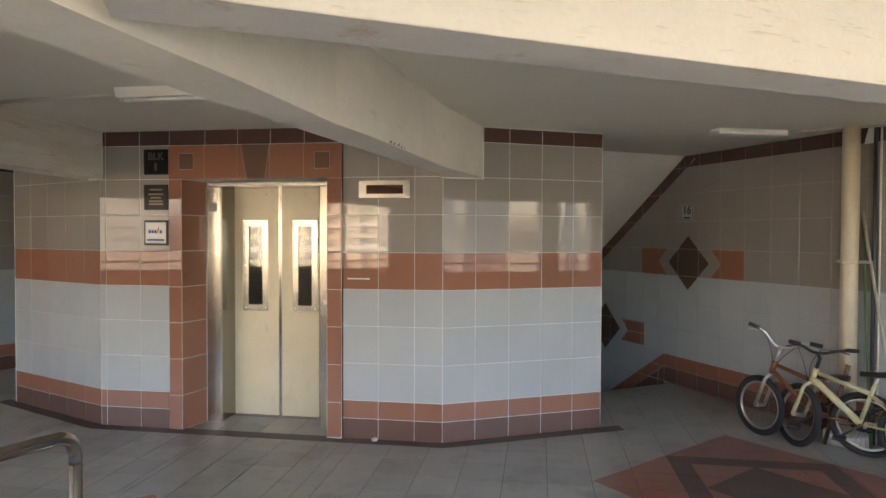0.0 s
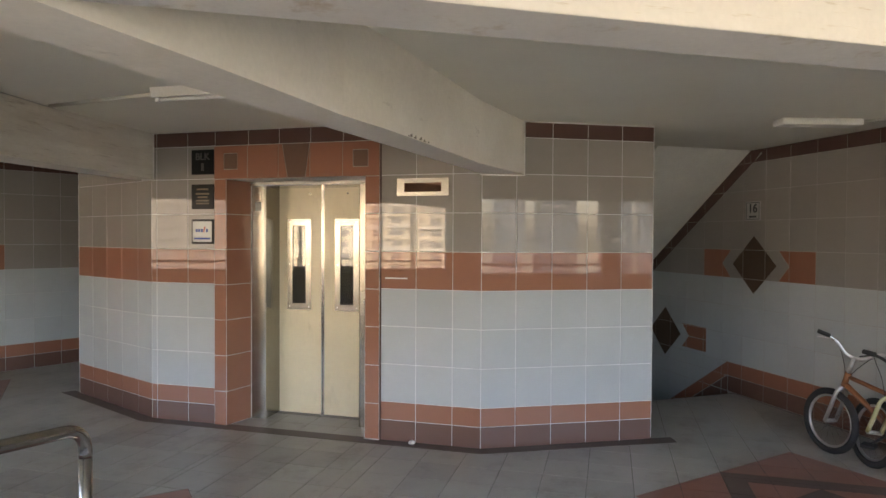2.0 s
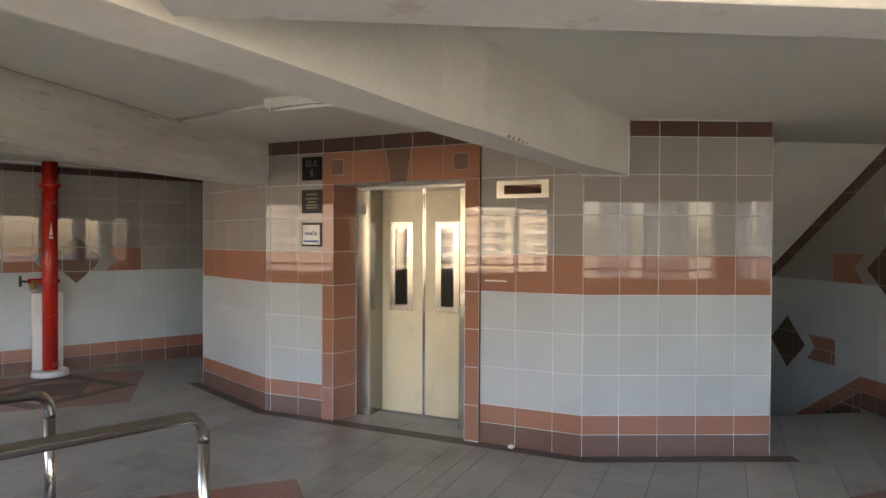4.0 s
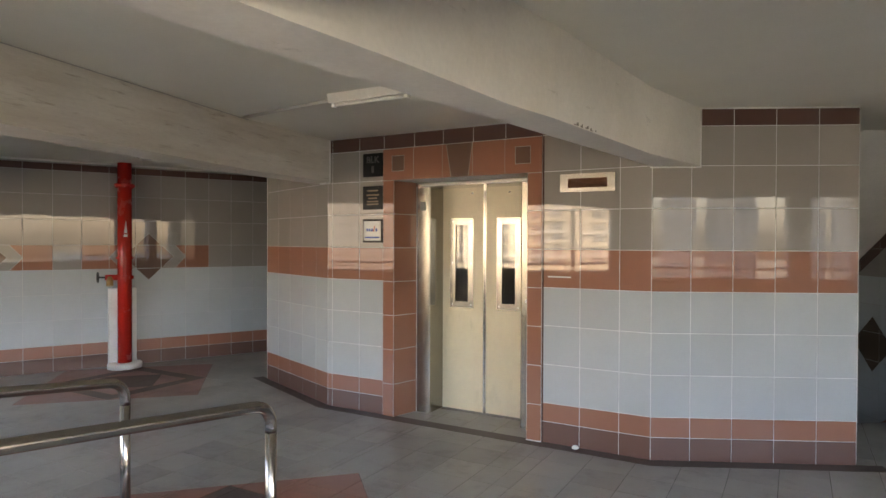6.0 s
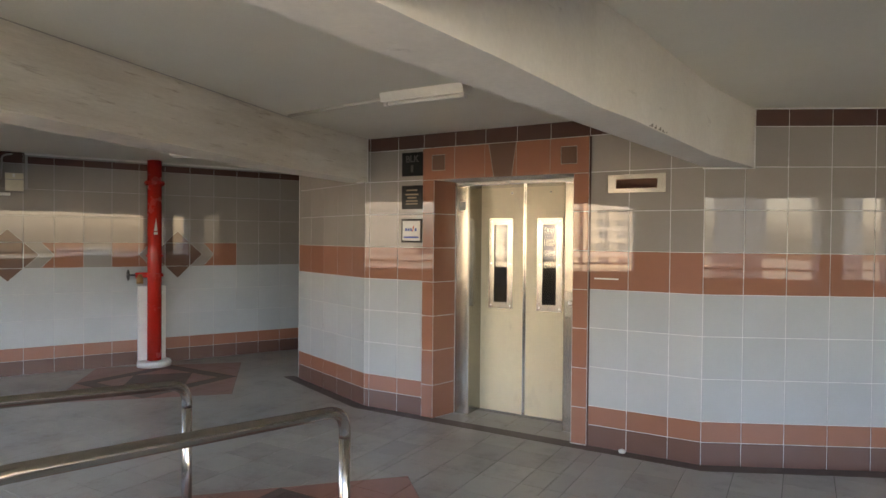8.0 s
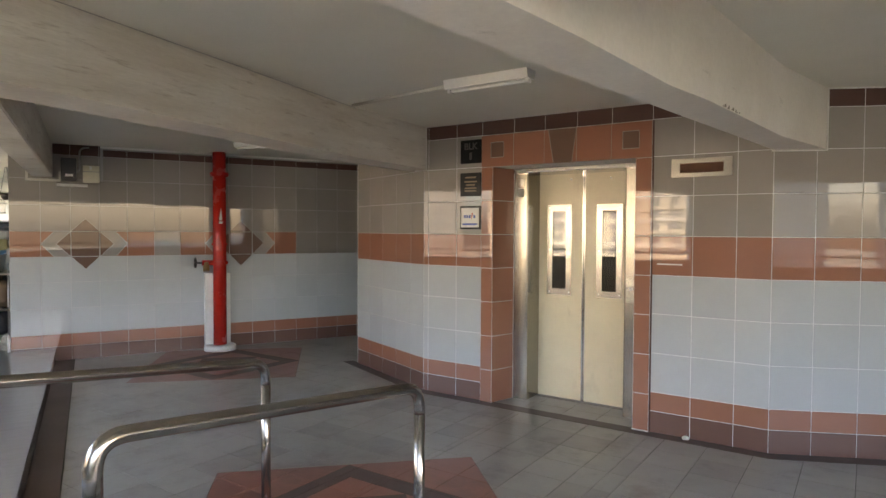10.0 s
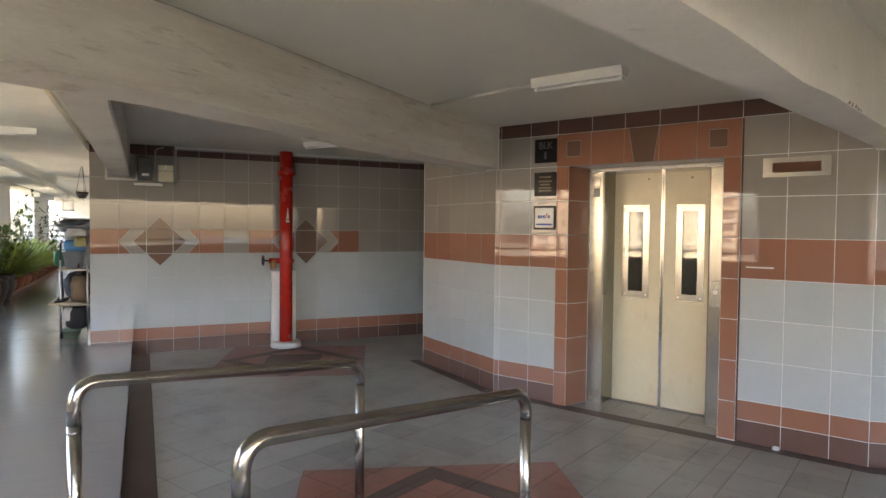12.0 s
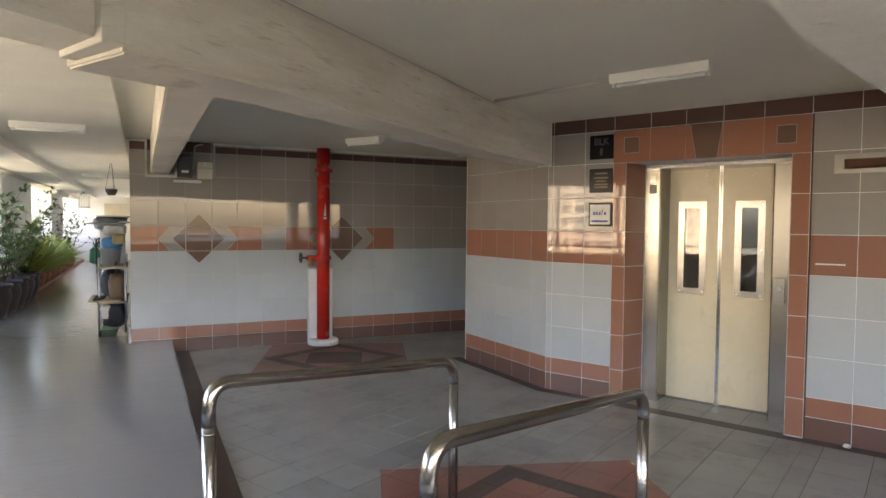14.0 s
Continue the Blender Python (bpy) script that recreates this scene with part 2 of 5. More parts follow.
def shrink(poly, d):
    """Moves each edge of a convex counter-clockwise polygon inwards by d."""
    for a, b in list(zip(poly, poly[1:] + poly[:1])):
        n = math.dist(a, b)
        if n < 1e-6:
            continue
        ox, oy = -(b[1] - a[1]) / n * d, (b[0] - a[0]) / n * d
        poly = clip(poly, (a[0] + ox, a[1] + oy), (b[0] + ox, b[1] + oy))
        if len(poly) < 3:
            return []
    return poly


PIECES = {}


def piece_mesh(poly, depth, mat, name, flat):
    """A tile: the polygon with eased front edges. flat: it lies on the floor, face up."""
    x0, y0 = min(p[0] for p in poly), min(p[1] for p in poly)
    rel = tuple((round(x - x0, 3), round(y - y0, 3)) for x, y in poly)
    key = (rel, depth, mat.name, flat)
    if key not in PIECES:
        inner = shrink(list(rel), 0.0016)
        bm = BM()
        if len(inner) != len(rel):
            inner = rel
        lay = [(rel, 0.003), (rel, -depth + 0.0012), (inner, -depth)]
        rings = [[bm.verts.new((x, y, -h) if flat else (x, h, y)) for x, y in ring] for ring, h in lay]
        n = len(rel)
        for a, b in zip(rings, rings[1:]):
            for k in range(n):
                bm.faces.new((a[k], a[(k + 1) % n], b[(k + 1) % n], b[k]))
        bm.faces.new(rings[-1])
        bmesh.ops.recalc_face_normals(bm, faces=bm.faces)
        me = bpy.data.meshes.new(name)
        bm.to_mesh(me)
        bm.free()
        if me.polygons[-1].normal.dot(Vector((0, 0, 1)) if flat else Vector((0, -1, 0))) < 0:
            me.flip_normals()
        me.materials.append(mat)
        PIECES[key] = me
    return PIECES[key], x0, y0


TILE_JOBS = []


def tiles(parent, cells, depth=0.0022, joint=0.0022, name="tile", flat=False, m=None):
    """cells: (polygon, material) in the plane of the parent; laid at the end of the script."""
    TILE_JOBS.append((parent, cells, depth, joint, name, flat, m))


def lay_tiles():
    wob = random.Random(5)
    for parent, cells, depth, joint, name, flat, m in TILE_JOBS:
        for poly, mat in cells:
            if isinstance(poly, Cut):
                ob = new(name, cut_mesh(poly, depth, mat, name, flat))
                ob.parent = parent
                if m is not None:
                    ob.matrix_basis = m
                continue
            q = shrink(poly, joint)
            if len(q) < 3 or area(q) < 1e-4:
                continue
            me, x0, y0 = piece_mesh(q, depth, mat, name, flat)
            ob = new(name, me)
            ob.parent = parent
            tilt = wob.uniform(-0.0012, 0.0012), wob.uniform(-0.0012, 0.0012)
            if flat:
                ob.matrix_basis = pose(x0, y0, 0)
            else:
                ob.matrix_basis = Matrix.LocRotScale((x0, 0, y0), Euler((tilt[0], 0, tilt[1])), None)
            if m is not None:
                ob.matrix_basis = m @ ob.matrix_basis


def rect(x0, x1, y0, y1):
    return [(x0, y0), (x1, y0), (x1, y1), (x0, y1)]


ROWS_Z = [0.0, 0.17, 0.32, 0.63, 0.94, 1.245, 1.55, 1.86, 2.17, 2.46, CEIL]
ROW_M = [M_SKIRT, M_ORANGE, M_BLUE, M_BLUE, M_BLUE, M_ORANGE, M_GREY, M_GREY, M_GREY, M_BROWN]


def wall_cells(xs, rows=ROWS_Z, mats=ROW_M):
    return [(rect(a, b, z0, z1), mt) for a, b in zip(xs, xs[1:]) for z0, z1, mt in zip(rows, rows[1:], mats)]


def band(x0, x1, step, first):
    """Joint positions from x0 to x1 with one joint at first."""
    k = math.ceil((x0 - first) / step + 0.05)
    xs = [x0]
    while first + k * step < x1 - 0.02:
        xs.append(first + k * step)
        k += 1
    return xs + [x1]


def diamond(s, z, r=0.305):
    return [(s - r, z), (s, z - r), (s + r, z), (s, z + r)]


class Cut(list):
    """A tile with a bite out of it: convex polygons that make up one piece, joints already taken off."""


CUT_JOINT = 0.0022


def swell(shape, d):
    """A convex shape grown about its middle so that its sides move out by about d."""
    cx, cy = sum(p[0] for p in shape) / len(shape), sum(p[1] for p in shape) / len(shape)
    r = min(abs((b[0] - a[0]) * (cy - a[1]) - (b[1] - a[1]) * (cx - a[0])) / math.dist(a, b) for a, b in zip(shape, shape[1:] + shape[:1]))
    k = 1 + d / max(r, 1e-3)
    return [(cx + k * (x - cx), cy + k * (y - cy)) for x, y in shape]


def inlay_cells(cells, shape, mat):
    out = []
    grown = swell(shape, CUT_JOINT)
    for poly, mt in cells:
        parts_ = poly if isinstance(poly, Cut) else [poly]
        hit = [q for q in (inside(p, shape) for p in parts_) if len(q) >= 3 and area(q) > 1e-4]
        if not hit:
            out.append((poly, mt))
            continue
        out += [(q, mat) for q in hit]
        base_ = poly if isinstance(poly, Cut) else [shrink(poly, CUT_JOINT)]
        left = Cut(r for p in base_ if len(p) >= 3 for r in outside(p, grown) if area(r) > 1e-5)
        if left:
            out.append((left, mt))
    return out


def cut_mesh(cut, depth, mat, name, flat):
    bm = BM()
    for q in cut:
        a = [bm.verts.new((x, y, -0.003) if flat else (x, 0.003, y)) for x, y in q]
        b = [bm.verts.new((x, y, depth) if flat else (x, -depth, y)) for x, y in q]
        bm.faces.new(b)
        for k in range(len(q)):
            bm.faces.new((a[k], a[(k + 1) % len(q)], b[(k + 1) % len(q)], b[k]))
    me = bpy.data.meshes.new(name)
    bm.to_mesh(me)
    bm.free()
    me.materials.append(mat)
    return me


def tiled_wall(name, label, p0, d, length, cells, thick=0.12, outline=None, grout=None):
    """A wall with a backing of grout and tiles as pieces; returns the wall. outline: its outline in (along, up)."""
    m = wall_frame(p0, d)
    bm = BM()
    poly = outline or rect(0, length, 0, CEIL + 0.05)
    a = [bm.verts.new((x, 0.0, z)) for x, z in poly]
    b = [bm.verts.new((x, thick, z)) for x, z in poly]
    n = len(poly)
    bm.faces.new(a)
    bm.faces.new(b[::-1])
    for k in range(n):
        bm.faces.new((a[k], b[k], b[(k + 1) % n], a[(k + 1) % n]))
    w = part(name, bm, grout or M_GROUT, None, "", m)
    tagged(w, label, "wall", kind="structure")
    tiles(w, cells)
    return w


# ---- lift block: front, and the two canted sides ----
F_Y = 5.10
LX0, PX0, PX1, RX1 = -4.475, -3.81, -2.262, -1.417
m_front = "grey tiled wall with terracotta band beside the lift"
tiled_wall("wall_front_1", m_front, (LX0, F_Y), (1, 0), PX0 - LX0, wall_cells([0, 0.056, 0.383, PX0 - LX0]))
tiled_wall("wall_front_2", m_front, (PX1, F_Y), (1, 0), RX1 - PX1, wall_cells([0, 0.309, 0.613, RX1 - PX1]))
LE, RE = Vector((-5.845, 5.652)), Vector((-0.103, 5.739))
ll = (LE - Vector((LX0, F_Y))).length
tiled_wall("wall_cant_left", "canted grey tiled wall with terracotta band", (LE.x, LE.y), (LX0 - LE.x, F_Y - LE.y), ll, wall_cells(band(0, ll, 0.305, ll - 0.25)), grout=M_GROUT_WORN)
rl = (RE - Vector((RX1, F_Y))).length
tiled_wall("wall_cant_right", "canted grey tiled wall with terracotta band", (RX1, F_Y), (RE.x - RX1, RE.y - F_Y), rl, wall_cells(band(0, rl, 0.299, 0.283)))

# strip over the lintel, lintel, pilasters and reveals of the lift surround
SUR = [PX0, -3.48, -3.182, -2.888, -2.589, PX1]
bm = BM()
box(bm, PX0, PX1, F_Y, F_Y + 0.33, 2.165, CEIL + 0.05)
over = structure("wall_lintel", bm, M_GROUT, "terracotta tiled lintel over the lift doors", "wall")
SUR_Y = F_Y - 0.016
cells = [(rect(a, b, 2.458, CEIL), M_BROWN) for a, b in zip(SUR, SUR[1:])]
tiles(over, cells, m=pose(0, F_Y, 0))
bm = BM()
box(bm, PX0, PX1, SUR_Y, F_Y - 0.001, 2.165, 2.455)
lint = structure("trim_lintel", bm, M_GROUT_DULL, "terracotta tiles with brown keystone and squares over the lift", "lintel")
cells = [(rect(a, b, 2.166, 2.455), M_ORANGE) for a, b in zip(SUR, SUR[1:])]
for sq in (rect(-3.712, -3.58, 2.25, 2.388), rect(-2.496, -2.364, 2.246, 2.384)):
    cells = inlay_cells(cells, sq, M_UMBER)
cells = inlay_cells(cells, [(-3.095, 2.166), (-2.929, 2.166), (-2.89, 2.455), (-3.145, 2.455)], M_UMBER)
tiles(lint, cells, m=pose(0, SUR_Y, 0))
# dark strip paints the shadow line along the proud side of the surround
bm = BM()
box(bm, PX1 + 0.0005, PX1 + 0.0125, SUR_Y + 0.002, F_Y - 0.0025, 0.0, 2.455, 0.001)
structure("trim_surround_edge", bm, M_BROWN, "thin dark strip for the shadow line at the side edge of the lift surround", "trim")
PIL_Z = [0.0, 0.30, 0.615, 0.93, 1.24, 1.55, 1.86, 2.165]
for k, (a, b) in enumerate(((PX0, -3.69), (-2.388, PX1))):
    bm = BM()
    if k == 0:
        prism(bm, [(a, SUR_Y), (b, SUR_Y), (-3.617, 5.364), (-3.617, F_Y + 0.33), (a, F_Y + 0.33)], 0, 2.164)
    else:
        box(bm, a, b, SUR_Y, F_Y + 0.33, 0, 2.164)
    pil = structure("trim_pilaster_%d" % (k + 1), bm, M_GROUT, "terracotta tiled pilaster beside the lift doors", "pilaster")
    tiles(pil, [(rect(a, b, z0, z1), M_ORANGE) for z0, z1 in zip(PIL_Z, PIL_Z[1:])], m=pose(0, SUR_Y, 0))
    if k == 0:
        tiles(pil, [(rect(0, 0.285, z0, z1), M_ORANGE) for z0, z1 in zip(PIL_Z, PIL_Z[1:])], m=wall_frame((b, SUR_Y), Vector((0.073, 0.28)).normalized()))
    else:
        tiles(pil, [(rect(0, 0.345, z0, z1), M_ORANGE) for z0, z1 in zip(PIL_Z, PIL_Z[1:])], m=wall_frame((a, F_Y + 0.33), (0, -1)))

# ---- left wall with diamonds ----
LD = Vector((math.sin(A_LEFT), math.cos(A_LEFT)))
LC = Vector((-8.695, 3.917))
L_START, L_END = -0.765, 5.4
lw = wall_cells(band(0, L_END - L_START, 0.305, 0.305))
for k in range(2):
    s = -L_START + 1.83 * k
    lw2 = []
    for poly, mt in lw:
        cx = sum(p[0] for p in poly) / len(poly) - s
        cz = sum(p[1] for p in poly) / len(poly)
        if mt is M_ORANGE and cz > 1 and abs(cx) < 1.0:
            mt = M_ORANGE if abs(cx) > 0.16 and abs(cx) < 0.77 else M_GREY
        lw2.append((poly, mt))
    lw = lw2
# plain grey beyond the two inlays
lw = [(p, M_GREY if (mt is M_ORANGE and p[0][1] > 1 and p[0][0] > -L_START + 1.83 + 0.7) else mt) for p, mt in lw]
for k in range(2):
    s, zc = -L_START + 1.83 * k, 1.3975
    for sg in (-1, 1):
        chev = [(s + sg * 0.153, zc - 0.1525), (s + sg * 0.325, zc - 0.1525), (s + sg * 0.458, zc), (s + sg * 0.325, zc + 0.1525), (s + sg * 0.153, zc + 0.1525)]
        lw = inlay_cells(lw, chev if sg > 0 else chev[::-1], M_GREY)
    lw = inlay_cells(lw, diamond(s, zc), M_UMBER)
p0 = LC + L_START * LD
tiled_wall("wall_left", "grey tiled wall with brown diamonds and terracotta band", (p0.x, p0.y), LD, L_END - L_START, lw, thick=0.18, grout=M_GROUT_WORN)

# ---- right wall beside the stair, with sloping borders ----
RD = Vector((0.515, -0.857))
RP = Vector((0.86, 7.62))
R_START, R_END = -3.2, 4.5
base = -R_START
rw = [(p, M_GREY if (mt is M_ORANGE and p[0][1] > 1) else mt) for p, mt in wall_cells(band(0, R_END - R_START, 0.303, base + 0.117))]
S_UP, S_DN = math.tan(radians(35.6)), math.tan(radians(33.9))
stair = base - 0.085
slant = base + 0.206


def stair_rows(cells):
    """Beyond the head of the stair the skirting follows the flight down; under the flight above a border follows its slope."""
    out = []
    for poly, mt in cells:
        if mt in (M_SKIRT, M_ORANGE) and poly[0][1] < 1 and poly[0][0] < stair - 0.01:
            mt = M_BLUE
        if mt is M_BROWN and poly[0][1] > 2 and poly[0][0] < slant - 0.01:
            mt = M_GREY
        out.append((poly, mt))
    xs = band(0, stair, 0.303, base + 0.117)
    for a, b in zip(xs, xs[1:]):
        for k in range(8):
            out.append((rect(a, b, -0.31 * (k + 1), -0.31 * k), M_BLUE))
    far = -3.5
    res = []
    cut_hi = ((far, CEIL + 0.0 + (far - slant) * S_UP), (slant, CEIL))
    for poly, mt in out:
        q = clip(poly, *cut_hi, keep=-1) if poly[0][0] < slant else poly
        if len(q) >= 3 and area(q) > 1e-4:
            res.append((q, mt))
    w = 0.15
    border = [(far, CEIL - w + (far - slant) * S_UP), (slant + 0.03, CEIL - w * 0.9), (slant, CEIL), (far, CEIL + (far - slant) * S_UP)]
    res = inlay_cells(res, border, M_BROWN)
    for lo, hi, mt in ((0.18, 0.33, M_ORANGE), (-0.9, 0.18, M_SKIRT)):
        sk = [(far, lo + (far - stair) * S_DN), (stair, lo), (stair, hi), (far, hi + (far - stair) * S_DN)]
        res = inlay_cells(res, sk, mt)
    return res


cells = []
xs = band(0, R_END - R_START, 0.303, base + 0.117)
ds, dz = base + 0.268, 1.3975
for a, b in zip(xs, xs[1:]):
    for z0, z1, mt in zip(ROWS_Z, ROWS_Z[1:], ROW_M):
        c = 0.5 * (a + b) - ds
        if mt is M_ORANGE and z0 > 1:
            mt = M_ORANGE if 0.2 < abs(c) < 0.77 else M_GREY
        if a < slant < b and z0 > 2.4:
            cells += [(rect(a, slant, z0, z1), mt), (rect(slant, b, z0, z1), mt)]
        elif a < stair < b and z0 < 0.3:
            cells += [(rect(a, stair, z0, z1), mt), (rect(stair, b, z0, z1), mt)]
        else:
            cells.append((rect(a, b, z0, z1), mt))
cells = stair_rows(cells)
for sg in (-1, 1):
    chev = [(ds + sg * 0.153, dz - 0.1525), (ds + sg * 0.325, dz - 0.1525), (ds + sg * 0.458, dz), (ds + sg * 0.325, dz + 0.1525), (ds + sg * 0.153, dz + 0.1525)]
    cells = inlay_cells(cells, chev if sg > 0 else chev[::-1], M_GREY)
cells = inlay_cells(cells, diamond(ds, dz), M_OLIVE)
d2, z2 = base - 1.20, 0.50
cells = inlay_cells(cells, diamond(d2, z2), M_OLIVE)
cells = inlay_cells(cells, [(d2 + 0.458, z2), (d2 + 0.76, z2), (d2 + 0.76, z2 + 0.14), (d2 + 0.33, z2 + 0.14)], M_ORANGE)
cells = inlay_cells(cells, [(d2 + 0.33, z2 - 0.14), (d2 + 0.76, z2 - 0.14), (d2 + 0.76, z2), (d2 + 0.458, z2)], M_ORANGE)
p0 = RP + R_START * RD
tiled_wall("wall_right", "grey tiled stair wall with brown diamond and sloping border", (p0.x, p0.y), RD, R_END - R_START, cells, thick=0.18,
           outline=rect(0, R_END - R_START, -2.6, CEIL + 0.05), grout=M_GROUT_DULL)

# ---- ceiling, beams ----
x_far = -27.0
outer_l = APEX + (Vector((x_far, APEX.y + (APEX.x - x_far) * math.tan(A_LEFT))) - APEX)
outer_r = APEX + UR * 13.0
bm = BM()
prism(bm, [(APEX.x, APEX.y - 0.1), (outer_r.x, outer_r.y - 0.1), (outer_r.x, 16), (x_far, 16), (outer_l.x, outer_l.y - 0.1)], CEIL, CEIL + 0.22)
structure("ceiling", bm, M_CEILING, "plain off-white painted concrete ceiling slab", "ceiling")


bm = BM()
prism(bm, [left_wing(-4.3, 0.05), left_wing(18.2, 0.05), left_wing(18.2, 2.3), left_wing(-4.3, 2.3)], 2.535, CEIL + 0.01)
structure("ceiling_corridor", bm, M_CEILING_WING, "off-white painted corridor ceiling with stained edge", "ceiling")
bm = BM()
prism(bm, [left_wing(-1.2, 1.27), left_wing(17.95, 1.36), left_wing(17.95, 2.3), left_wing(-1.2, 2.3)], 2.445, 2.54)
structure("beam_corridor_outer", bm, M_CEILING_WING, "off-white shallow dropped soffit along the corridor", "beam")


def beam(name, poly, z0, label, z1=CEIL + 0.02, mat=None, bevel=0.008):
    bm = BM()
    prism(bm, poly, z0, z1)
    bm.edges.ensure_lookup_table()
    low = [e for e in bm.edges if all(abs(v.co.z - z0) < 1e-6 for v in e.verts)]
    bmesh.ops.bevel(bm, geom=low, offset=bevel, segments=2, affect='EDGES')
    return structure(name, bm, mat or M_BEAM, label, "beam")


beam("beam_1", [(-1.40, 5.40), (-1.425, 5.07), (-1.68, 3.10), (-1.83, 2.04), (-1.89, 1.40), (-2.12, -1.55), (-1.88, -1.42), (-1.646, 1.27), (-1.62, 1.55), (-1.575, 1.93), (-1.515, 2.70),
                (-1.45, 3.07), (-1.30, 4.42), (-1.098, 5.30), (-1.06, 5.5)], 2.168, "cream painted concrete beam over the lobby", mat=M_BEAM_CLEAN)
beam("beam_2", [(-4.76, 5.35), (-4.65, 3.96), (-4.15, 1.5), (-4.15, 0.71), (-3.75, 0.735), (-3.745, 0.84), (-3.83, 1.5), (-4.35, 3.96), (-4.45, 5.12), (-4.47, 5.3)], 2.185, "stained cream painted concrete beam over the lobby")
beam("beam_3", [(-4.115, 0.73), (-4.05, 0.465), (-3.42, -1.6), (-3.14, -1.7), (-3.74, 0.465), (-3.80, 0.73)], 2.232, "cream painted concrete beam over the corridor")
# edge beams of the two wings
ol = [Vector((-3.935, 0.995)), Vector((-3.935, 0.995)) + UL * 5.75]
beam("beam_edge_left", [tuple(ol[0]), tuple(ol[0] - VL * 0.21), tuple(ol[1] - VL * 0.21 + UL * 0.15), tuple(ol[1] + UL * 0.05)][::-1], 2.19, "painted concrete edge beam of the left wing")
orr = [Vector((-1.50, 1.215)), Vector((-1.50, 1.215)) + UR * 7.0]
beam("beam_edge_right", [tuple(orr[0]), tuple(orr[1]), tuple(orr[1] - VR * 0.195), tuple(orr[0] - VR * 0.195)], 2.17, "sunlit chalky cream edge beam of the right wing, paint flaking", mat=M_BEAM_EDGE, bevel=0.002)

# ---- floors ----
KERB_A, KERB_B = Vector((-8.77, 3.60)), Vector((-4.93, 1.733))
kd = (KERB_B - KERB_A).normalized()
kerb_mid = KERB_A + kd * 5.9
kerb_right = Vector((-2.15, kerb_mid.y))
kerb_end = kerb_right + UR * 9.0
kerb_far = KERB_A - kd * 0.3
bm = BM()
prism(bm, [(-12, -1), (12, -1), (12, 7.0), (0.86, 7.62), (0.054, 7.087), (0.3, 6.9), (-0.2, 7.3), (-1.0, 14), (-12, 14)][:5] + [(-0.6, 6.55), (-1.0, 14), (-12, 14)], -0.2, -0.004)
floor = structure("floor", bm, M_GROUT_FLOOR, "grey tiled lobby floor with terracotta diamonds", "floor")
bm = BM()
prism(bm, [tuple(kerb_far + UL * 0), tuple(kerb_mid), tuple(kerb_right), tuple(kerb_end), (outer_r.x, outer_r.y), (APEX.x, APEX.y), (outer_l.x, outer_l.y),
           left_wing(19, -0.35), left_wing(0.0, -0.35)][::-1], -0.19, DECK)
bm.edges.ensure_lookup_table()
structure("floor_corridor", bm, M_DECK, "grey painted concrete corridor floor, worn and shiny", "floor")


def floor_diamond(cx, cy, r):
    return [(cx - r, cy), (cx, cy - r), (cx + r, cy), (cx, cy + r)]


T = 0.305
fx0, fy0 = -0.887 - 40 * T, 4.405 - 20 * T
FDS = [(-7.12, 4.74, 1.20), (-3.12, 2.62, 1.20), (0.93, 4.50, 1.20)]


def hull_parts():
    """The lobby floor in convex parts."""
    a, b, c = kerb_mid - VL * 0.19, kerb_right - VR * 0.17, kerb_end - VR * 0.17
    k0 = KERB_A - VL * 0.19 + UL * 0.3
    return [
        [tuple(k0), tuple(a), (a.x, 5.75), (-6.4, 9.4), (-7.0, 9.4)],
        [tuple(a), tuple(b), (b.x, 5.75), (a.x, 5.75)],
        [tuple(b), (2.98, 4.05), (0.84, 7.60), (0.0, 7.03), (b.x, 5.60)],
    ]


near, rest = [], []
for hp in hull_parts():
    xs = [p[0] for p in hp]
    ys = [p[1] for p in hp]
    for i in range(int((min(xs) - fx0) / T) - 1, int((max(xs) - fx0) / T) + 2):
        for j in range(int((min(ys) - fy0) / T) - 1, int((max(ys) - fy0) / T) + 2):
            q = inside(rect(fx0 + i * T + 0.0006, fx0 + (i + 1) * T - 0.0006, fy0 + j * T, fy0 + (j + 1) * T), hp)
            if len(q) < 3 or area(q) < 1e-3:
                continue
            cs = [(q, M_FLOOR)]
            for cx, cy, r in FDS:
                cs2 = inlay_cells(cs, floor_diamond(cx, cy, r), M_FLOOR_RED)
                if len(cs2) == len(cs) and not any(mt is M_FLOOR_RED for _, mt in cs2):
                    continue
                out = []
                for p, mt in cs2:
                    if mt is M_FLOOR_RED:
                        h = r * 0.5
                        for p2, m2 in inlay_cells([(p, mt)], rect(cx - h, cx + h, cy - h, cy + h), M_FLOOR_BROWN):
                            if m2 is not M_FLOOR_BROWN:
                                out.append((p2, m2))
                                continue
                            g = h - 0.15
                            for p3, m3 in inlay_cells([(p2, m2)], rect(cx - g, cx + g, cy - g, cy + g), M_FLOOR_RED):
                                out += inlay_cells([(p3, m3)], floor_diamond(cx, cy, g), M_FLOOR_BROWN) if m3 is M_FLOOR_RED else [(p3, m3)]
                    else:
                        out.append((p, mt))
                cs = out
            cxm, cym = sum(p[0] for p in q) / len(q), sum(p[1] for p in q) / len(q)
            (near if -4.6 < cxm < -0.2 and 2.0 < cym < 5.7 else rest).extend(cs)
near.sort(key=lambda c: c[0][0][0][1] if isinstance(c[0], Cut) else c[0][0][1])
tiles(floor, near[:295], depth=0.0, joint=0.0015, name="floor_tile", flat=True, m=pose(0, 0, 0))
rest += near[295:]
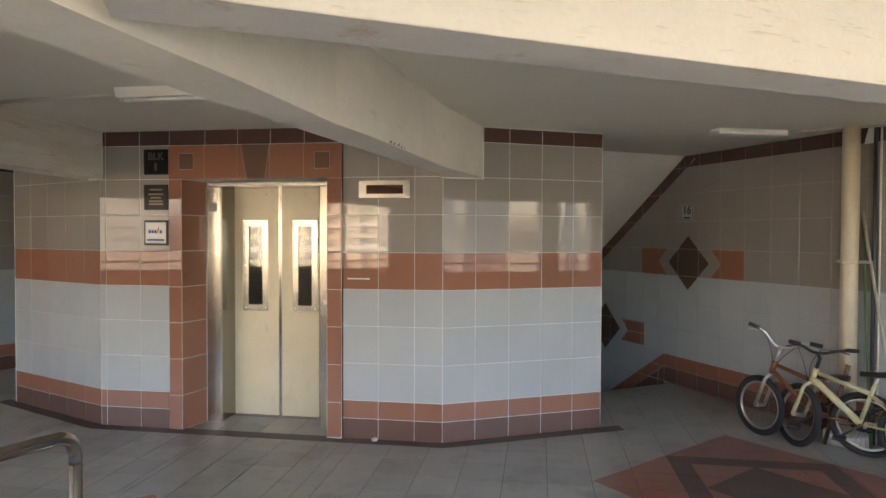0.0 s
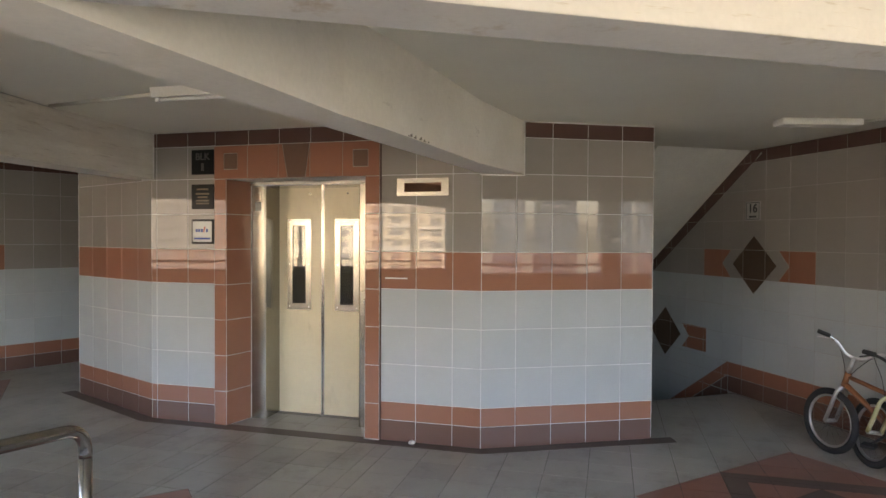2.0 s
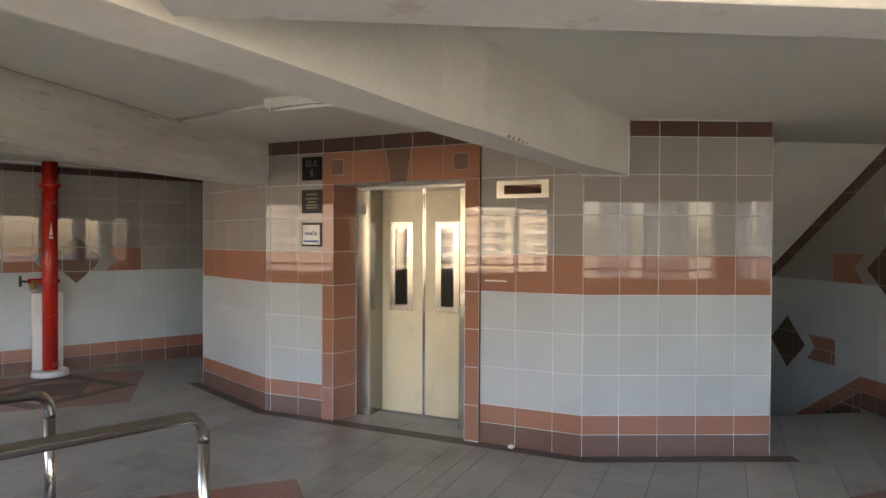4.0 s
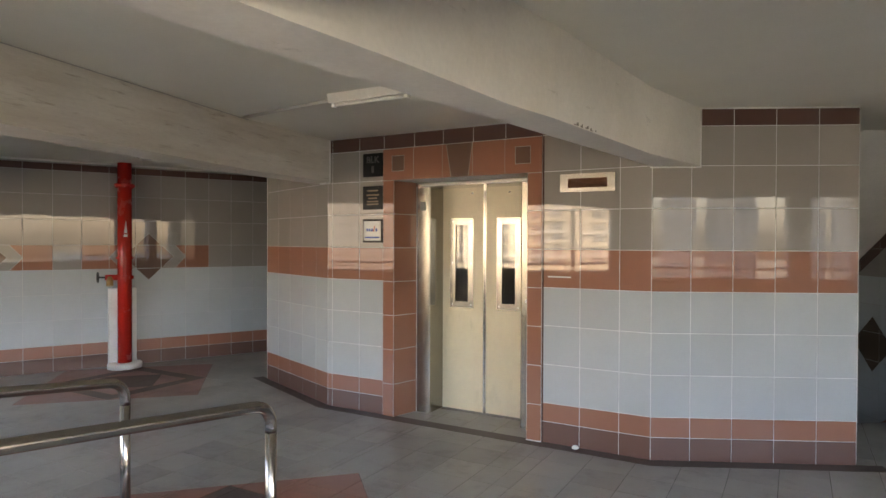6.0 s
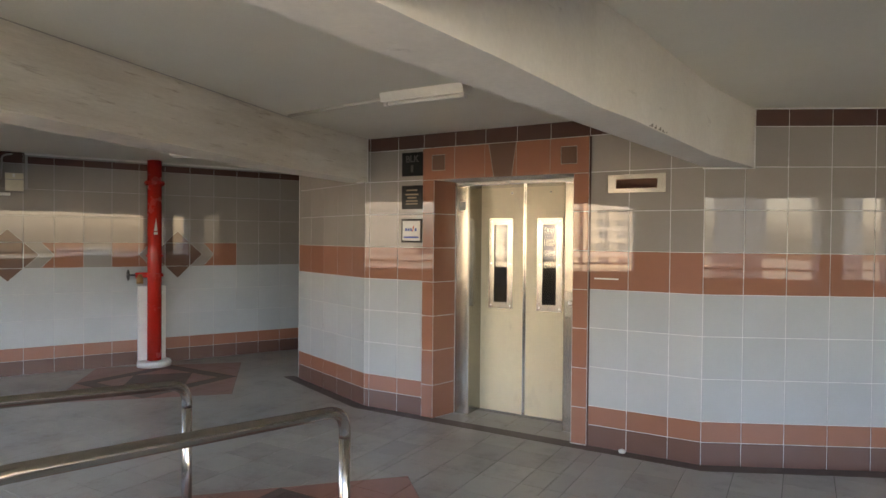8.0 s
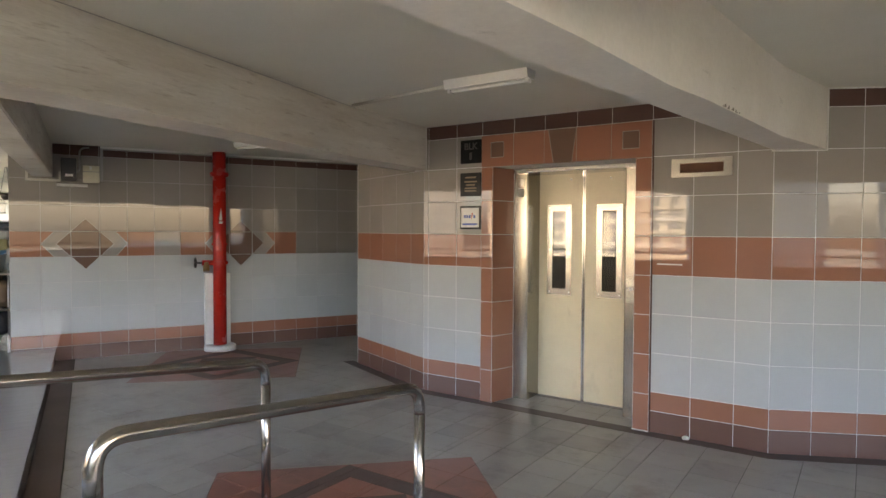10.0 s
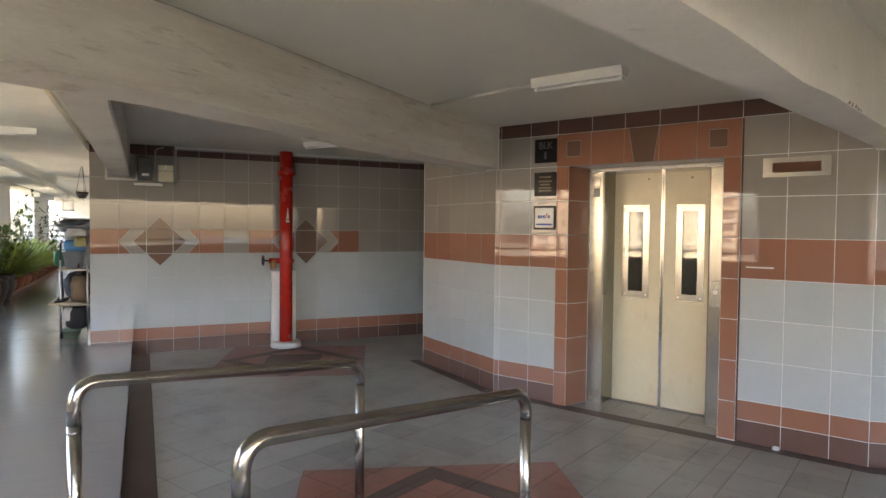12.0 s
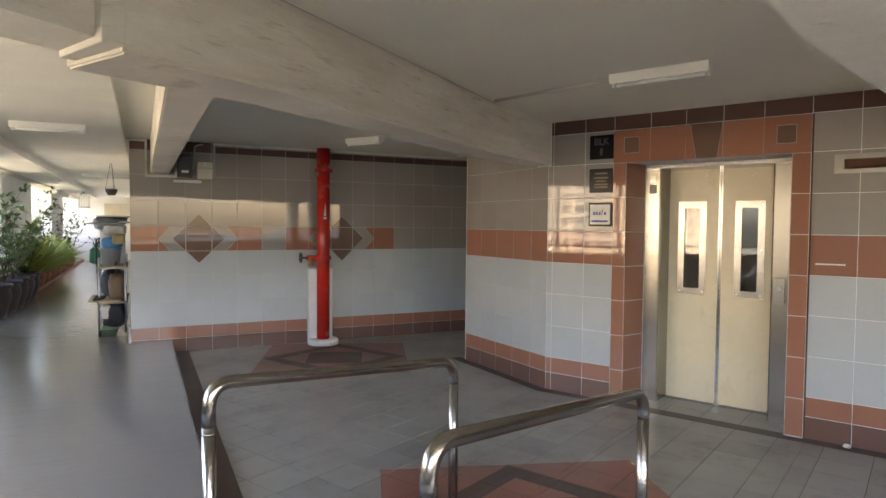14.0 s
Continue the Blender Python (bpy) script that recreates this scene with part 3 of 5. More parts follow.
for mat, nm in ((M_FLOOR, "floor_tiles_grey"), (M_FLOOR_RED, "floor_tiles_terracotta"), (M_FLOOR_BROWN, "floor_tiles_brown")):
    bm = BM()
    for poly, mt in rest:
        if mt is not mat:
            continue
        for q in (poly if isinstance(poly, Cut) else [shrink(poly, 0.0015)]):
            if len(q) < 3:
                continue
            lo = [bm.verts.new((x, y, -0.003)) for x, y in q]
            hi = [bm.verts.new((x, y, 0.0)) for x, y in q]
            bm.faces.new(hi)
            for k in range(len(q)):
                bm.faces.new((lo[k], lo[(k + 1) % len(q)], hi[(k + 1) % len(q)], hi[k]))
    ob = part(nm, bm, mat, floor)
    tagged(ob, kind="stuff")

# brown border along the foot of the lift block and the kerb
bm = BM()


def strip(bm, a, b, w, z, side=1):
    a, b = Vector(a), Vector(b)
    d = (b - a).normalized()
    n = Vector((d.y, -d.x)) * side * w
    vs = [bm.verts.new((*p, z)) for p in (a, b, b + n, a + n)]
    bm.faces.new(vs)


bd = [Vector((-5.98, 5.72)), Vector((-4.475, 5.10)), Vector((-1.415, 5.10)), Vector((0.06, 5.82))]
prism(bm, [(bd[0].x, bd[0].y), (bd[0].x - 0.06, bd[0].y - 0.11), (-4.50, 4.985), (-1.39, 4.985), (0.10, 5.70), (bd[3].x, bd[3].y), (-1.415, 5.12), (-4.475, 5.12)], -0.003, 0.0025)
structure("trim_floor_border", bm, M_FLOOR_BROWN, "dark brown tile border at the foot of the lift block", "border")
bm = BM()
kl = KERB_A - kd * 0.2
prism(bm, [tuple(kl - VL * 0.183), tuple(kl - VL * 0.001), tuple(kerb_mid - VL * 0.001), tuple(kerb_mid - VL * 0.183)], -0.003, 0.0028)
structure("trim_kerb", bm, M_FLOOR_BROWN, "dark brown tile border along the raised corridor edge", "border")

# ---- closing walls, parapet, outer beam ----
M_PARAPET = material("parapet_paint", (0.62, 0.58, 0.50), rough=0.85, stain=0.2)


def run(name, a, b, w, z0, z1, mat, label, cat="wall"):
    a, b = Vector(a), Vector(b)
    d = (b - a).normalized()
    n = Vector((d.y, -d.x)) * w
    bm = BM()
    prism(bm, [tuple(a), tuple(a + n), tuple(b + n), tuple(b)], z0, z1)
    return structure(name, bm, mat, label, cat)


run("wall_parapet_left", outer_l, APEX, 0.12, -2.9, 1.06, M_PARAPET, "cream painted parapet wall along the corridor")
run("wall_parapet_right", APEX, outer_r, 0.12, -2.9, 1.06, M_PARAPET, "cream painted parapet wall along the corridor")
M_RAIL = material("parapet_rail_paint", (0.22, 0.21, 0.19), rough=0.5, bump=0.05)
for k, (a, b, v) in enumerate(((APEX + UL * 0.5, APEX + UL * 24.0, VL), (APEX + UR * 1.62, APEX + UR * 12.5, VR))):
    rail = thing("parapet_rail", "grey painted steel rail on short posts over the parapet", "rail", None, "rails on the parapet")
    d = (b - a).normalized()
    a, b = a + v * 0.06, b + v * 0.06
    bm = BM()
    tube(bm, [(*a, 1.205), (*b, 1.205)], 0.019, 12)
    part("bar", bm, M_RAIL, rail)
    for j in range(int((b - a).length / 1.5)):
        q = a + d * (0.75 + 1.5 * j)
        bm = BM()
        tube(bm, [(*q, 1.055), (*q, 1.20)], 0.010, 8)
        part("post", bm, M_RAIL, rail)
bm = BM()
pl_, pr_ = APEX + UL * 0.47, APEX + UR * 1.6
prism(bm, [tuple(pl_), tuple(APEX), tuple(pr_), tuple(pr_ - VR * 0.22), tuple(APEX - VL * 0.12 - VR * 0.12), tuple(pl_ - VL * 0.22)], 0.1, 2.5)
structure("wall_pier_corner", bm, M_WHITE, "white painted pier at the bend of the corridor", "pier")
for k, (s0, s1) in enumerate(((8.2, 8.5), (9.15, 10.1))):
    bm = BM()
    prism(bm, [tuple(APEX + UR * s0), tuple(APEX + UR * s1), tuple(APEX + UR * s1 - VR * 0.22), tuple(APEX + UR * s0 - VR * 0.22)][::-1], 0.1, 2.5)
    structure("wall_pier_right_%d" % (k + 1), bm, M_WHITE, "white painted pier along the open corridor side", "pier")
bl = outer_l - VL * 0.40
run("beam_outer_left", bl, APEX - VL * 0.40, 0.42, 2.42, CEIL + 0.02, M_BEAM, "cream painted outer edge beam", "beam")
run("beam_outer_right", APEX - VR * 0.02, outer_r - VR * 0.02, 0.2, 2.40, CEIL + 0.02, M_BEAM, "cream painted outer edge beam", "beam")
run("wall_wing_left", left_wing(19.5, 0.0), left_wing(0.18, 0.0), -0.15, 0, CEIL + 0.02, M_WHITE, "plain white painted corridor wall")
# out of view; grey instead of white to cut light bounced into the stair
run("wall_wing_right", tuple(RP + RD * 4.5), tuple(RP + RD * 4.5 + UR * 8), 0.15, 0, CEIL + 0.02, M_GREY, "plain unseen corridor wall, grey to cut bounced light")
run("wall_corridor_end", left_wing(18.0, 2.6), left_wing(18.0, -0.2), -0.15, 0, CEIL + 0.02, M_WHITE, "plain white wall that ends the corridor")
e = RP + RD * 4.5 + UR * 5.9
run("wall_corridor_end_right", tuple(e - VR * 0.2), tuple(e + VR * 2.4), -0.15, 0, CEIL + 0.02, M_WHITE, "plain white wall that ends the corridor")
run("wall_back_left", (-8.2, 9.2), (-5.4, 9.4), -0.15, -0.1, CEIL + 0.02, M_WHITE, "plain wall at the back of the passage")
run("wall_block_left", (-5.86, 5.66), (-5.5, 9.6), 0.1, 0, CEIL + 0.02, M_WHITE, "plain side wall of the lift block")
# the next two unseen walls are grey as well, to dim the stair
run("wall_block_right", (-0.12, 5.76), (-2.6, 10.1), -0.1, -2.75, CEIL + 0.02, M_GREY, "plain side wall of the lift block")
run("wall_back_right", (-3.2, 9.6), (0.4, 11.3), -0.15, -2.75, CEIL + 0.02, M_GREY, "plain wall at the foot of the stair")
bm = BM()
prism(bm, [(APEX.x, APEX.y), (outer_r.x, outer_r.y), (outer_r.x, 16), (x_far, 16), (outer_l.x, outer_l.y)], -2.95, -2.7)
structure("floor_below", bm, M_GROUT_FLOOR, "plain floor of the storey below", "floor")
run("wall_rear_left", (x_far, outer_l.y), (x_far, 15.6), -0.2, -3, CEIL + 0.2, M_WHITE, "plain side wall of the building")
run("wall_rear", (-27, 15.5), (8, 15.5), -0.2, -3, CEIL + 0.2, M_WHITE, "plain rear wall of the building")
run("wall_rear_right", (8.4, 15.5), (8.4, 4.2), -0.2, -3, CEIL + 0.2, M_WHITE, "plain side wall of the building")

# ---- stair down and the flight above ----
st = thing("staircase", "grey concrete stair going down beside the tiled wall", "stairs", kind="structure")
sd = -RD
sn = Vector((-sd.y, sd.x))
for k in range(9):
    a = RP - RD * (0.02 + 0.26 * k)
    w = 1.1
    bm = BM()
    p = [a, a + sd * 0.285, a + sd * 0.285 + sn * w, a + sn * w]
    prism(bm, [tuple(q) for q in p], -0.175 * (k + 1) - 0.25, -0.175 * (k + 1))
    part("step", bm, M_FLOOR, st)
bm = BM()
c0 = RP + RD * 0.206
far = 3.4
pts = [(c0, CEIL), (c0 + sd * far, CEIL - far * S_UP)]
lo, hi = [], []
for q, z in pts:
    for off in (0.0, 1.12):
        r = q + sn * off
        lo.append(bm.verts.new((r.x, r.y, z)))
        hi.append(bm.verts.new((r.x, r.y, z + 0.25)))
bm.faces.new((lo[0], lo[1], lo[3], lo[2]))
bm.faces.new((hi[0], hi[1], hi[3], hi[2]))
for a, b in ((0, 1), (1, 3), (3, 2), (2, 0)):
    bm.faces.new((lo[a], lo[b], hi[b], hi[a]))
structure("ceiling_stair_flight", bm, M_WHITE, "sloping white underside of the stair flight above", "stair underside")

# ---- more materials ----
M_GLASS = bpy.data.materials.new("dark_window_glass")
M_GLASS.use_nodes = True
gp = M_GLASS.node_tree.nodes["Principled BSDF"]
gp.inputs["Base Color"].default_value = (0.82, 0.86, 0.84, 1)
gp.inputs["Transmission Weight"].default_value = 1.0
gp.inputs["Roughness"].default_value = 0.02
gp.inputs["IOR"].default_value = 1.6
M_RED = material("red_pipe_paint", (0.50, 0.022, 0.014), rough=0.25, stain=0.2, stain_scale=4, bump=0.05, grain=0.04)
M_PVC = material("cream_pipe", (0.66, 0.58, 0.43), rough=0.45, stain=0.25, stain_scale=3)
M_PLASTIC_W = material("white_plastic", (0.74, 0.73, 0.69), rough=0.4, stain=0.1, bump=0.02)
M_BOX = material("cream_box", (0.62, 0.57, 0.42), rough=0.5)
M_RUBBER = material("black_rubber", (0.018, 0.018, 0.019), rough=0.75, bump=0.2)
M_GOLD = material("pale_gold_frame_paint", (0.52, 0.47, 0.27), rough=0.28, bump=0.02)
M_RUST = material("rust_brown_frame_paint", (0.20, 0.075, 0.03), rough=0.35, bump=0.02)
M_SILVER = material("silver_metal", (0.62, 0.62, 0.62), rough=0.3, metal=1.0)
M_GREEN = material("green_pole", (0.10, 0.17, 0.09), rough=0.5)
M_BAMBOO = material("pale_pole", (0.45, 0.44, 0.36), rough=0.5)
M_DISPLAY = material("dark_display", (0.26, 0.14, 0.10), rough=0.03, rough_vary=0.01, metal=1.0, bump=0.0)
M_SIGN = material("black_sign_plastic", (0.012, 0.012, 0.012), rough=0.25, spec=0.15, bump=0.0)
M_LETTER = material("dull_letter", (0.045, 0.04, 0.038), rough=0.3, bump=0.0)
M_GOLDTEXT = material("brass_text", (0.13, 0.095, 0.05), rough=0.35, bump=0.0)
M_BLUE_INK = material("blue_ink", (0.05, 0.09, 0.35), rough=0.5, bump=0.0)
M_RED_INK = material("red_ink", (0.55, 0.03, 0.03), rough=0.5, bump=0.0)
M_SIGN_GREY = material("grey_sign_plate", (0.36, 0.35, 0.33), rough=0.4, bump=0.0)
M_CONDUIT = material("grey_conduit", (0.33, 0.32, 0.30), rough=0.5)


def text_mesh(name, body, size, mat, parent, m, bold=0.0):
    cu = bpy.data.curves.new(name, 'FONT')
    cu.body, cu.size, cu.extrude, cu.offset = body, size, 0.0006, bold
    cu.align_x, cu.align_y = 'CENTER', 'CENTER'
    tmp = bpy.data.objects.new(name, cu)
    me = bpy.data.meshes.new_from_object(tmp)
    bpy.data.objects.remove(tmp)
    bpy.data.curves.remove(cu)
    me.materials.clear()
    me.materials.append(mat)
    ob = new(name, me)
    ob.parent = parent
    ob.matrix_basis = m
    return ob


# ---- lift doors and steel frame ----
M_JAMB = material("brushed_jamb_steel", (0.37, 0.345, 0.30), rough=0.24, rough_vary=0.04, metal=1.0, grain=0.08, scale=160, stretch=(1, 1, 0.05), stain=0.25, bump=0.015)
FR = thing("lift_door_frame", "brushed stainless steel frame round the lift doors", "door frame")
JY = 5.365
for name, a, b, inner in (("jamb", -3.614, -3.476, 0), ("jamb", -2.562, -2.391, 0)):
    bm = BM()
    lo, hi = min(a, b), max(a, b)
    if a < -3:
        poly = [(lo, JY), (hi - 0.012, JY), (hi, JY + 0.012), (hi + 0.004, 5.622), (lo, 5.622)]
    else:
        poly = [(lo + 0.012, JY), (hi, JY), (hi, 5.622), (lo - 0.004, 5.622), (lo, JY + 0.012)]
    prism(bm, poly, 0.0, 2.16)
    part("jamb", bm, M_JAMB, FR)
bm = BM()
box(bm, -3.60, -2.395, JY - 0.05, JY + 0.25, 2.119, 2.162, 0.006)
part("head", bm, M_STEEL, FR)
bm = BM()
box(bm, -3.47, -2.57, 5.56, 5.70, -0.01, 0.004, 0.001)
part("sill", bm, material("worn_sill", (0.16, 0.15, 0.14), rough=0.35, metal=0.8), FR)
bm = BM()
box(bm, -3.575, -3.515, JY - 0.006, JY, 1.995, 2.065, 0.003)
lock = part("key_switch", bm, M_STEEL, FR, "small steel key switch plate")
bm = BM()
box(bm, -3.575, -3.513, JY - 0.004, JY, 1.90, 1.98, 0.002)
part("notice", bm, M_SIGN_GREY, FR, "small pale notice plate")
bm = BM()
box(bm, -2.542, -2.455, JY - 0.007, JY, 0.98, 1.19, 0.003)
cp = part("call_panel", bm, M_STEEL, FR, "steel call panel with a round button")
bm = BM()
lathe(bm, [(0.016, 0), (0.016, 0.005), (0.012, 0.007)], 16)
part("button", bm, M_SILVER, cp, "round call button", pose(-2.499, JY - 0.006, 1.10, 90))

DY = 5.612
DOOR_GROUP = "lift door leaves"
for a, b, w0, w1 in ((-3.50, -3.024, -3.388, -3.141), (-3.018, -2.53, -2.900, -2.660)):
    leaf = thing("lift_door", "cream enamelled steel lift door leaf, closed, with narrow window", "lift door", pose(a, DY, 0.006), DOOR_GROUP)
    w = b - a
    x0, x1 = w0 - a, w1 - a
    z0, z1 = 0.975, 1.826
    bm = BM()
    for q in ((0, x0 + 0.02, 0, 2.15), (x1 - 0.02, w, 0, 2.15), (x0 + 0.02, x1 - 0.02, 0, z0 + 0.02), (x0 + 0.02, x1 - 0.02, z1 - 0.02, 2.15)):
        box(bm, q[0], q[1], 0, 0.035, q[2], q[3])
    bmesh.ops.remove_doubles(bm, verts=bm.verts, dist=0.0005)
    part("panel", bm, M_DOOR, leaf)
    bm = BM()
    for q in ((x0, x0 + 0.055, z0, z1), (x1 - 0.055, x1, z0, z1), (x0 + 0.055, x1 - 0.055, z0, z0 + 0.06), (x0 + 0.055, x1 - 0.055, z1 - 0.06, z1)):
        box(bm, q[0], q[1], -0.006, 0.0, q[2], q[3])
    wf = part("window_frame", bm, M_PLATE, leaf, "brushed steel window frame")
    for bx in (x0 + 0.025, x1 - 0.025):
        for bz in (z0 + 0.03, 0.5 * (z0 + z1), z1 - 0.03):
            bm = BM()
            lathe(bm, [(0.006, 0), (0.005, 0.003), (0.002, 0.004)], 10)
            part("screw", bm, M_SILVER, wf, "", pose(bx, -0.006, bz, 90))
    bm = BM()
    box(bm, x0 + 0.05, x1 - 0.05, 0.006, 0.012, z0 + 0.05, z1 - 0.05)
    pane = part("pane", bm, M_GLASS, leaf, "narrow wired glass pane")
    bm = BM()
    lathe(bm, [(0.010, 0), (0.010, 0.003), (0.006, 0.004)], 12)
    part("lock_hole", bm, M_STEEL, leaf, "", pose(w - 0.13 if a < -3.2 else w * 0.5, -0.001, 2.06, 90))
    bm = BM()
    if a < -3.2:
        box(bm, w - 0.014, w + 0.001, -0.004, 0.03, 0, 2.15, 0.003)
    else:
        box(bm, -0.001, 0.012, -0.004, 0.03, 0, 2.15, 0.003)
    part("edge_strip", bm, M_STEEL, leaf, "steel meeting edge")
bm = BM()
box(bm, -3.7, -2.35, 6.9, 7.0, -0.1, 2.5)
box(bm, -3.8, -3.7, 5.75, 7.0, -0.1, 2.5)
box(bm, -2.35, -2.25, 5.75, 7.0, -0.1, 2.5)
box(bm, -3.8, -2.25, 5.75, 7.0, 2.3, 2.4)
box(bm, -3.8, -2.25, 5.80, 7.0, -0.3, -0.2)
structure("wall_lift_shaft", bm, M_DARK, "dark walls of the lift shaft behind the doors", "shaft")

# ---- signs beside the lift ----
for z0, kind in ((2.21, 0), (1.905, 1), (1.597, 2)):
    label = ("black glossy block sign with dull lettering", "black glossy notice plate with brass lines of text", "white emergency notice in a black frame")[kind]
    sg = thing("wall_sign", label, "sign", pose(-4.04, F_Y - 0.005, z0), "signs beside the lift")
    bm = BM()
    box(bm, 0, 0.226, -0.014, 0.0, 0, 0.218, 0.003)
    part("frame", bm, M_SIGN, sg)
    if kind == 0:
        text_mesh("letters", "BLK", 0.085, M_LETTER, sg, pose(0.113, -0.0145, 0.155, 90), 0.002)
        bm = BM()
        box(bm, 0.10, 0.126, -0.0155, -0.014, 0.035, 0.10)
        part("bar", bm, M_LETTER, sg)
    elif kind == 1:
        for k, (w, z) in enumerate(((0.12, 0.175), (0.14, 0.135), (0.10, 0.105), (0.13, 0.075), (0.13, 0.05))):
            bm = BM()
            box(bm, 0.113 - w / 2, 0.113 + w / 2, -0.0152, -0.014, z - 0.007, z + 0.007)
            part("text_line", bm, M_GOLDTEXT, sg)
    else:
        bm = BM()
        box(bm, 0.014, 0.206, -0.017, -0.014, 0.018, 0.2, 0.001)
        part("plate", bm, M_PLASTIC_W, sg, "white printed plate")
        for x in (0.045, 0.072, 0.099, 0.150):
            bm = BM()
            box(bm, x, x + 0.019, -0.0182, -0.017, 0.105, 0.132)
            part("logo_block", bm, M_BLUE_INK, sg)
        bm = BM()
        prism(bm, [(0.122, 0.10), (0.130, 0.10), (0.144, 0.158), (0.132, 0.15)], 0, 0.0012, pose(0, -0.017, 0, 90))
        part("logo_stroke", bm, M_RED_INK, sg)
        bm = BM()
        box(bm, 0.03, 0.19, -0.0182, -0.017, 0.04, 0.056)
        part("text_line", bm, M_BLUE_INK, sg)

ind = thing("lift_indicator", "brushed steel lift indicator with a dark display slot", "indicator panel", pose(-2.114, F_Y - 0.005, 1.999))
bm = BM()
for q in ((0, 0.062, 0, 0.141), (0.37, 0.432, 0, 0.141), (0.062, 0.37, 0, 0.032), (0.062, 0.37, 0.104, 0.141)):
    box(bm, q[0], q[1], -0.012, 0.0, q[2], q[3])
bmesh.ops.remove_doubles(bm, verts=bm.verts, dist=0.0004)
part("plate", bm, M_PLATE, ind)
bm = BM()
box(bm, 0.06, 0.372, -0.006, 0.0, 0.03, 0.106)
part("display", bm, M_DISPLAY, ind, "dark red glossy display")
mark = thing("paint_mark", "thin white paint smear on the terracotta band", "mark", pose(-2.215, F_Y - 0.005, 1.327))
bm = BM()
box(bm, 0, 0.19, -0.0015, 0, 0, 0.011, 0.0006)
part("smear", bm, M_WHITE, mark)
blob = thing("grout_drip", "lump of white plaster at the foot of the tiles", "plaster lump", pose(-1.975, F_Y - 0.03, 0.0))
bm = BM()
lathe(bm, [(0.025, 0), (0.028, 0.012), (0.018, 0.024), (0.006, 0.028)], 12)
part("lump", bm, M_WHITE, blob)

# ---- stainless steel handrails ----


def handrail(far, near, z, zn):
    f, n = Vector(far), Vector(near)
    h = thing("handrail", "polished stainless steel tube handrail on two posts", "handrail", None, "handrails at the lobby ramp")
    pts = rounded([(f.x, f.y, z - 0.12), (f.x, f.y, z), (n.x, n.y, zn), (n.x, n.y, zn - 0.16)], 0.10, 8)
    bm = BM()
    tube(bm, pts, 0.0255, 18)
    part("rail", bm, M_CHROME, h)
    for p, zz, base in ((f, z - 0.10, 0.0), (n, zn - 0.14, 0.0)):
        bm = BM()
        tube(bm, [(p.x, p.y, base), (p.x, p.y, zz)], 0.0252, 18)
        post = part("post", bm, M_CHROME, h)
        if p is n:
            bm = BM()
            tube(bm, [(p.x, p.y, zz - 0.05), (p.x, p.y, zz - 0.04)], 0.0256, 18)
            part("sleeve", bm, M_CHROME, post)
        bm = BM()
        lathe(bm, [(0.05, 0), (0.05, 0.008), (0.026, 0.012)], 18, (p.x, p.y, base))
        part("flange", bm, M_CHROME, post)


handrail((-2.50, 2.37), (-2.57, 0.98), 0.885, 1.020)
handrail((-3.535, 2.365), (-3.59, 0.955), 0.868, 1.018)

# ---- dry riser on the left wall ----
LN = Vector((math.cos(A_LEFT), -math.sin(A_LEFT)))


def on_left(s, off):
    p = LC + LD * s + LN * off
    return p.x, p.y


px, py = on_left(1.525, 0.165)
riser = thing("fire_riser_pipe", "bright red painted fire riser pipe with a hose valve", "fire riser")
bm = BM()
tube(bm, [(px, py, 0.06), (px, py, CEIL - 0.005)], 0.083, 28)
part("pipe", bm, M_RED, riser)
for z, r, h in ((2.30, 0.118, 0.03), (1.39, 0.10, 0.022), (1.145, 0.104, 0.04)):
    bm = BM()
    lathe(bm, [(r, -h / 2), (r, h / 2)], 28, (px, py, z), smooth=False)
    fl = part("flange", bm, M_RED, riser)
    if z > 2:
        for k in range(8):
            a = 2 * math.pi * k / 8
            bm = BM()
            lathe(bm, [(0.009, -0.03), (0.009, 0.03)], 6, (px + 0.1 * math.cos(a), py + 0.1 * math.sin(a), z), smooth=False)
            part("bolt", bm, M_RED, fl)
ax = -LD
bm = BM()
tube(bm, [(px, py, 1.145), (px + ax.x * 0.22, py + ax.y * 0.22, 1.145)], 0.034, 16)
va = part("branch", bm, M_RED, riser)
bm = BM()
tube(bm, [(px + ax.x * 0.17, py + ax.y * 0.17, 1.15), (px + ax.x * 0.17 + LN.x * 0.03, py + ax.y * 0.17 + LN.y * 0.03, 1.04)], 0.04, 16)
part("outlet", bm, material("brass", (0.42, 0.27, 0.11), rough=0.35, metal=1.0), va, "brass hose outlet")
bm = BM()
c = Vector((px + ax.x * 0.30, py + ax.y * 0.30, 1.15))
s3 = Vector((LN.x, LN.y, 0))
tube(bm, [c + 0.06 * (math.cos(a) * s3 + math.sin(a) * Vector((0, 0, 1))) for a in [2 * math.pi * k / 20 for k in range(20)]], 0.011, 8, closed=True)
tube(bm, [c - s3 * 0.06, c + s3 * 0.06], 0.007, 6)
tube(bm, [c - Vector((0, 0, 0.06)), c + Vector((0, 0, 0.06))], 0.007, 6)
tube(bm, [c, (px + ax.x * 0.2, py + ax.y * 0.2, 1.145)], 0.012, 8)
part("handwheel", bm, M_BLACK, va, "black valve handwheel")
bm = BM()
fa = wall_frame((px + LN.x * 0.0845, py + LN.y * 0.0845), (LD.x, LD.y))
prism(bm, [(-0.02, 1.70), (0.02, 1.70), (0.004, 1.86)], 0, 0.001, fa @ pose(0, 0, 0, 90))
box(bm, -0.022, 0.022, -0.001, 0.0, 1.655, 1.685, 0, fa)
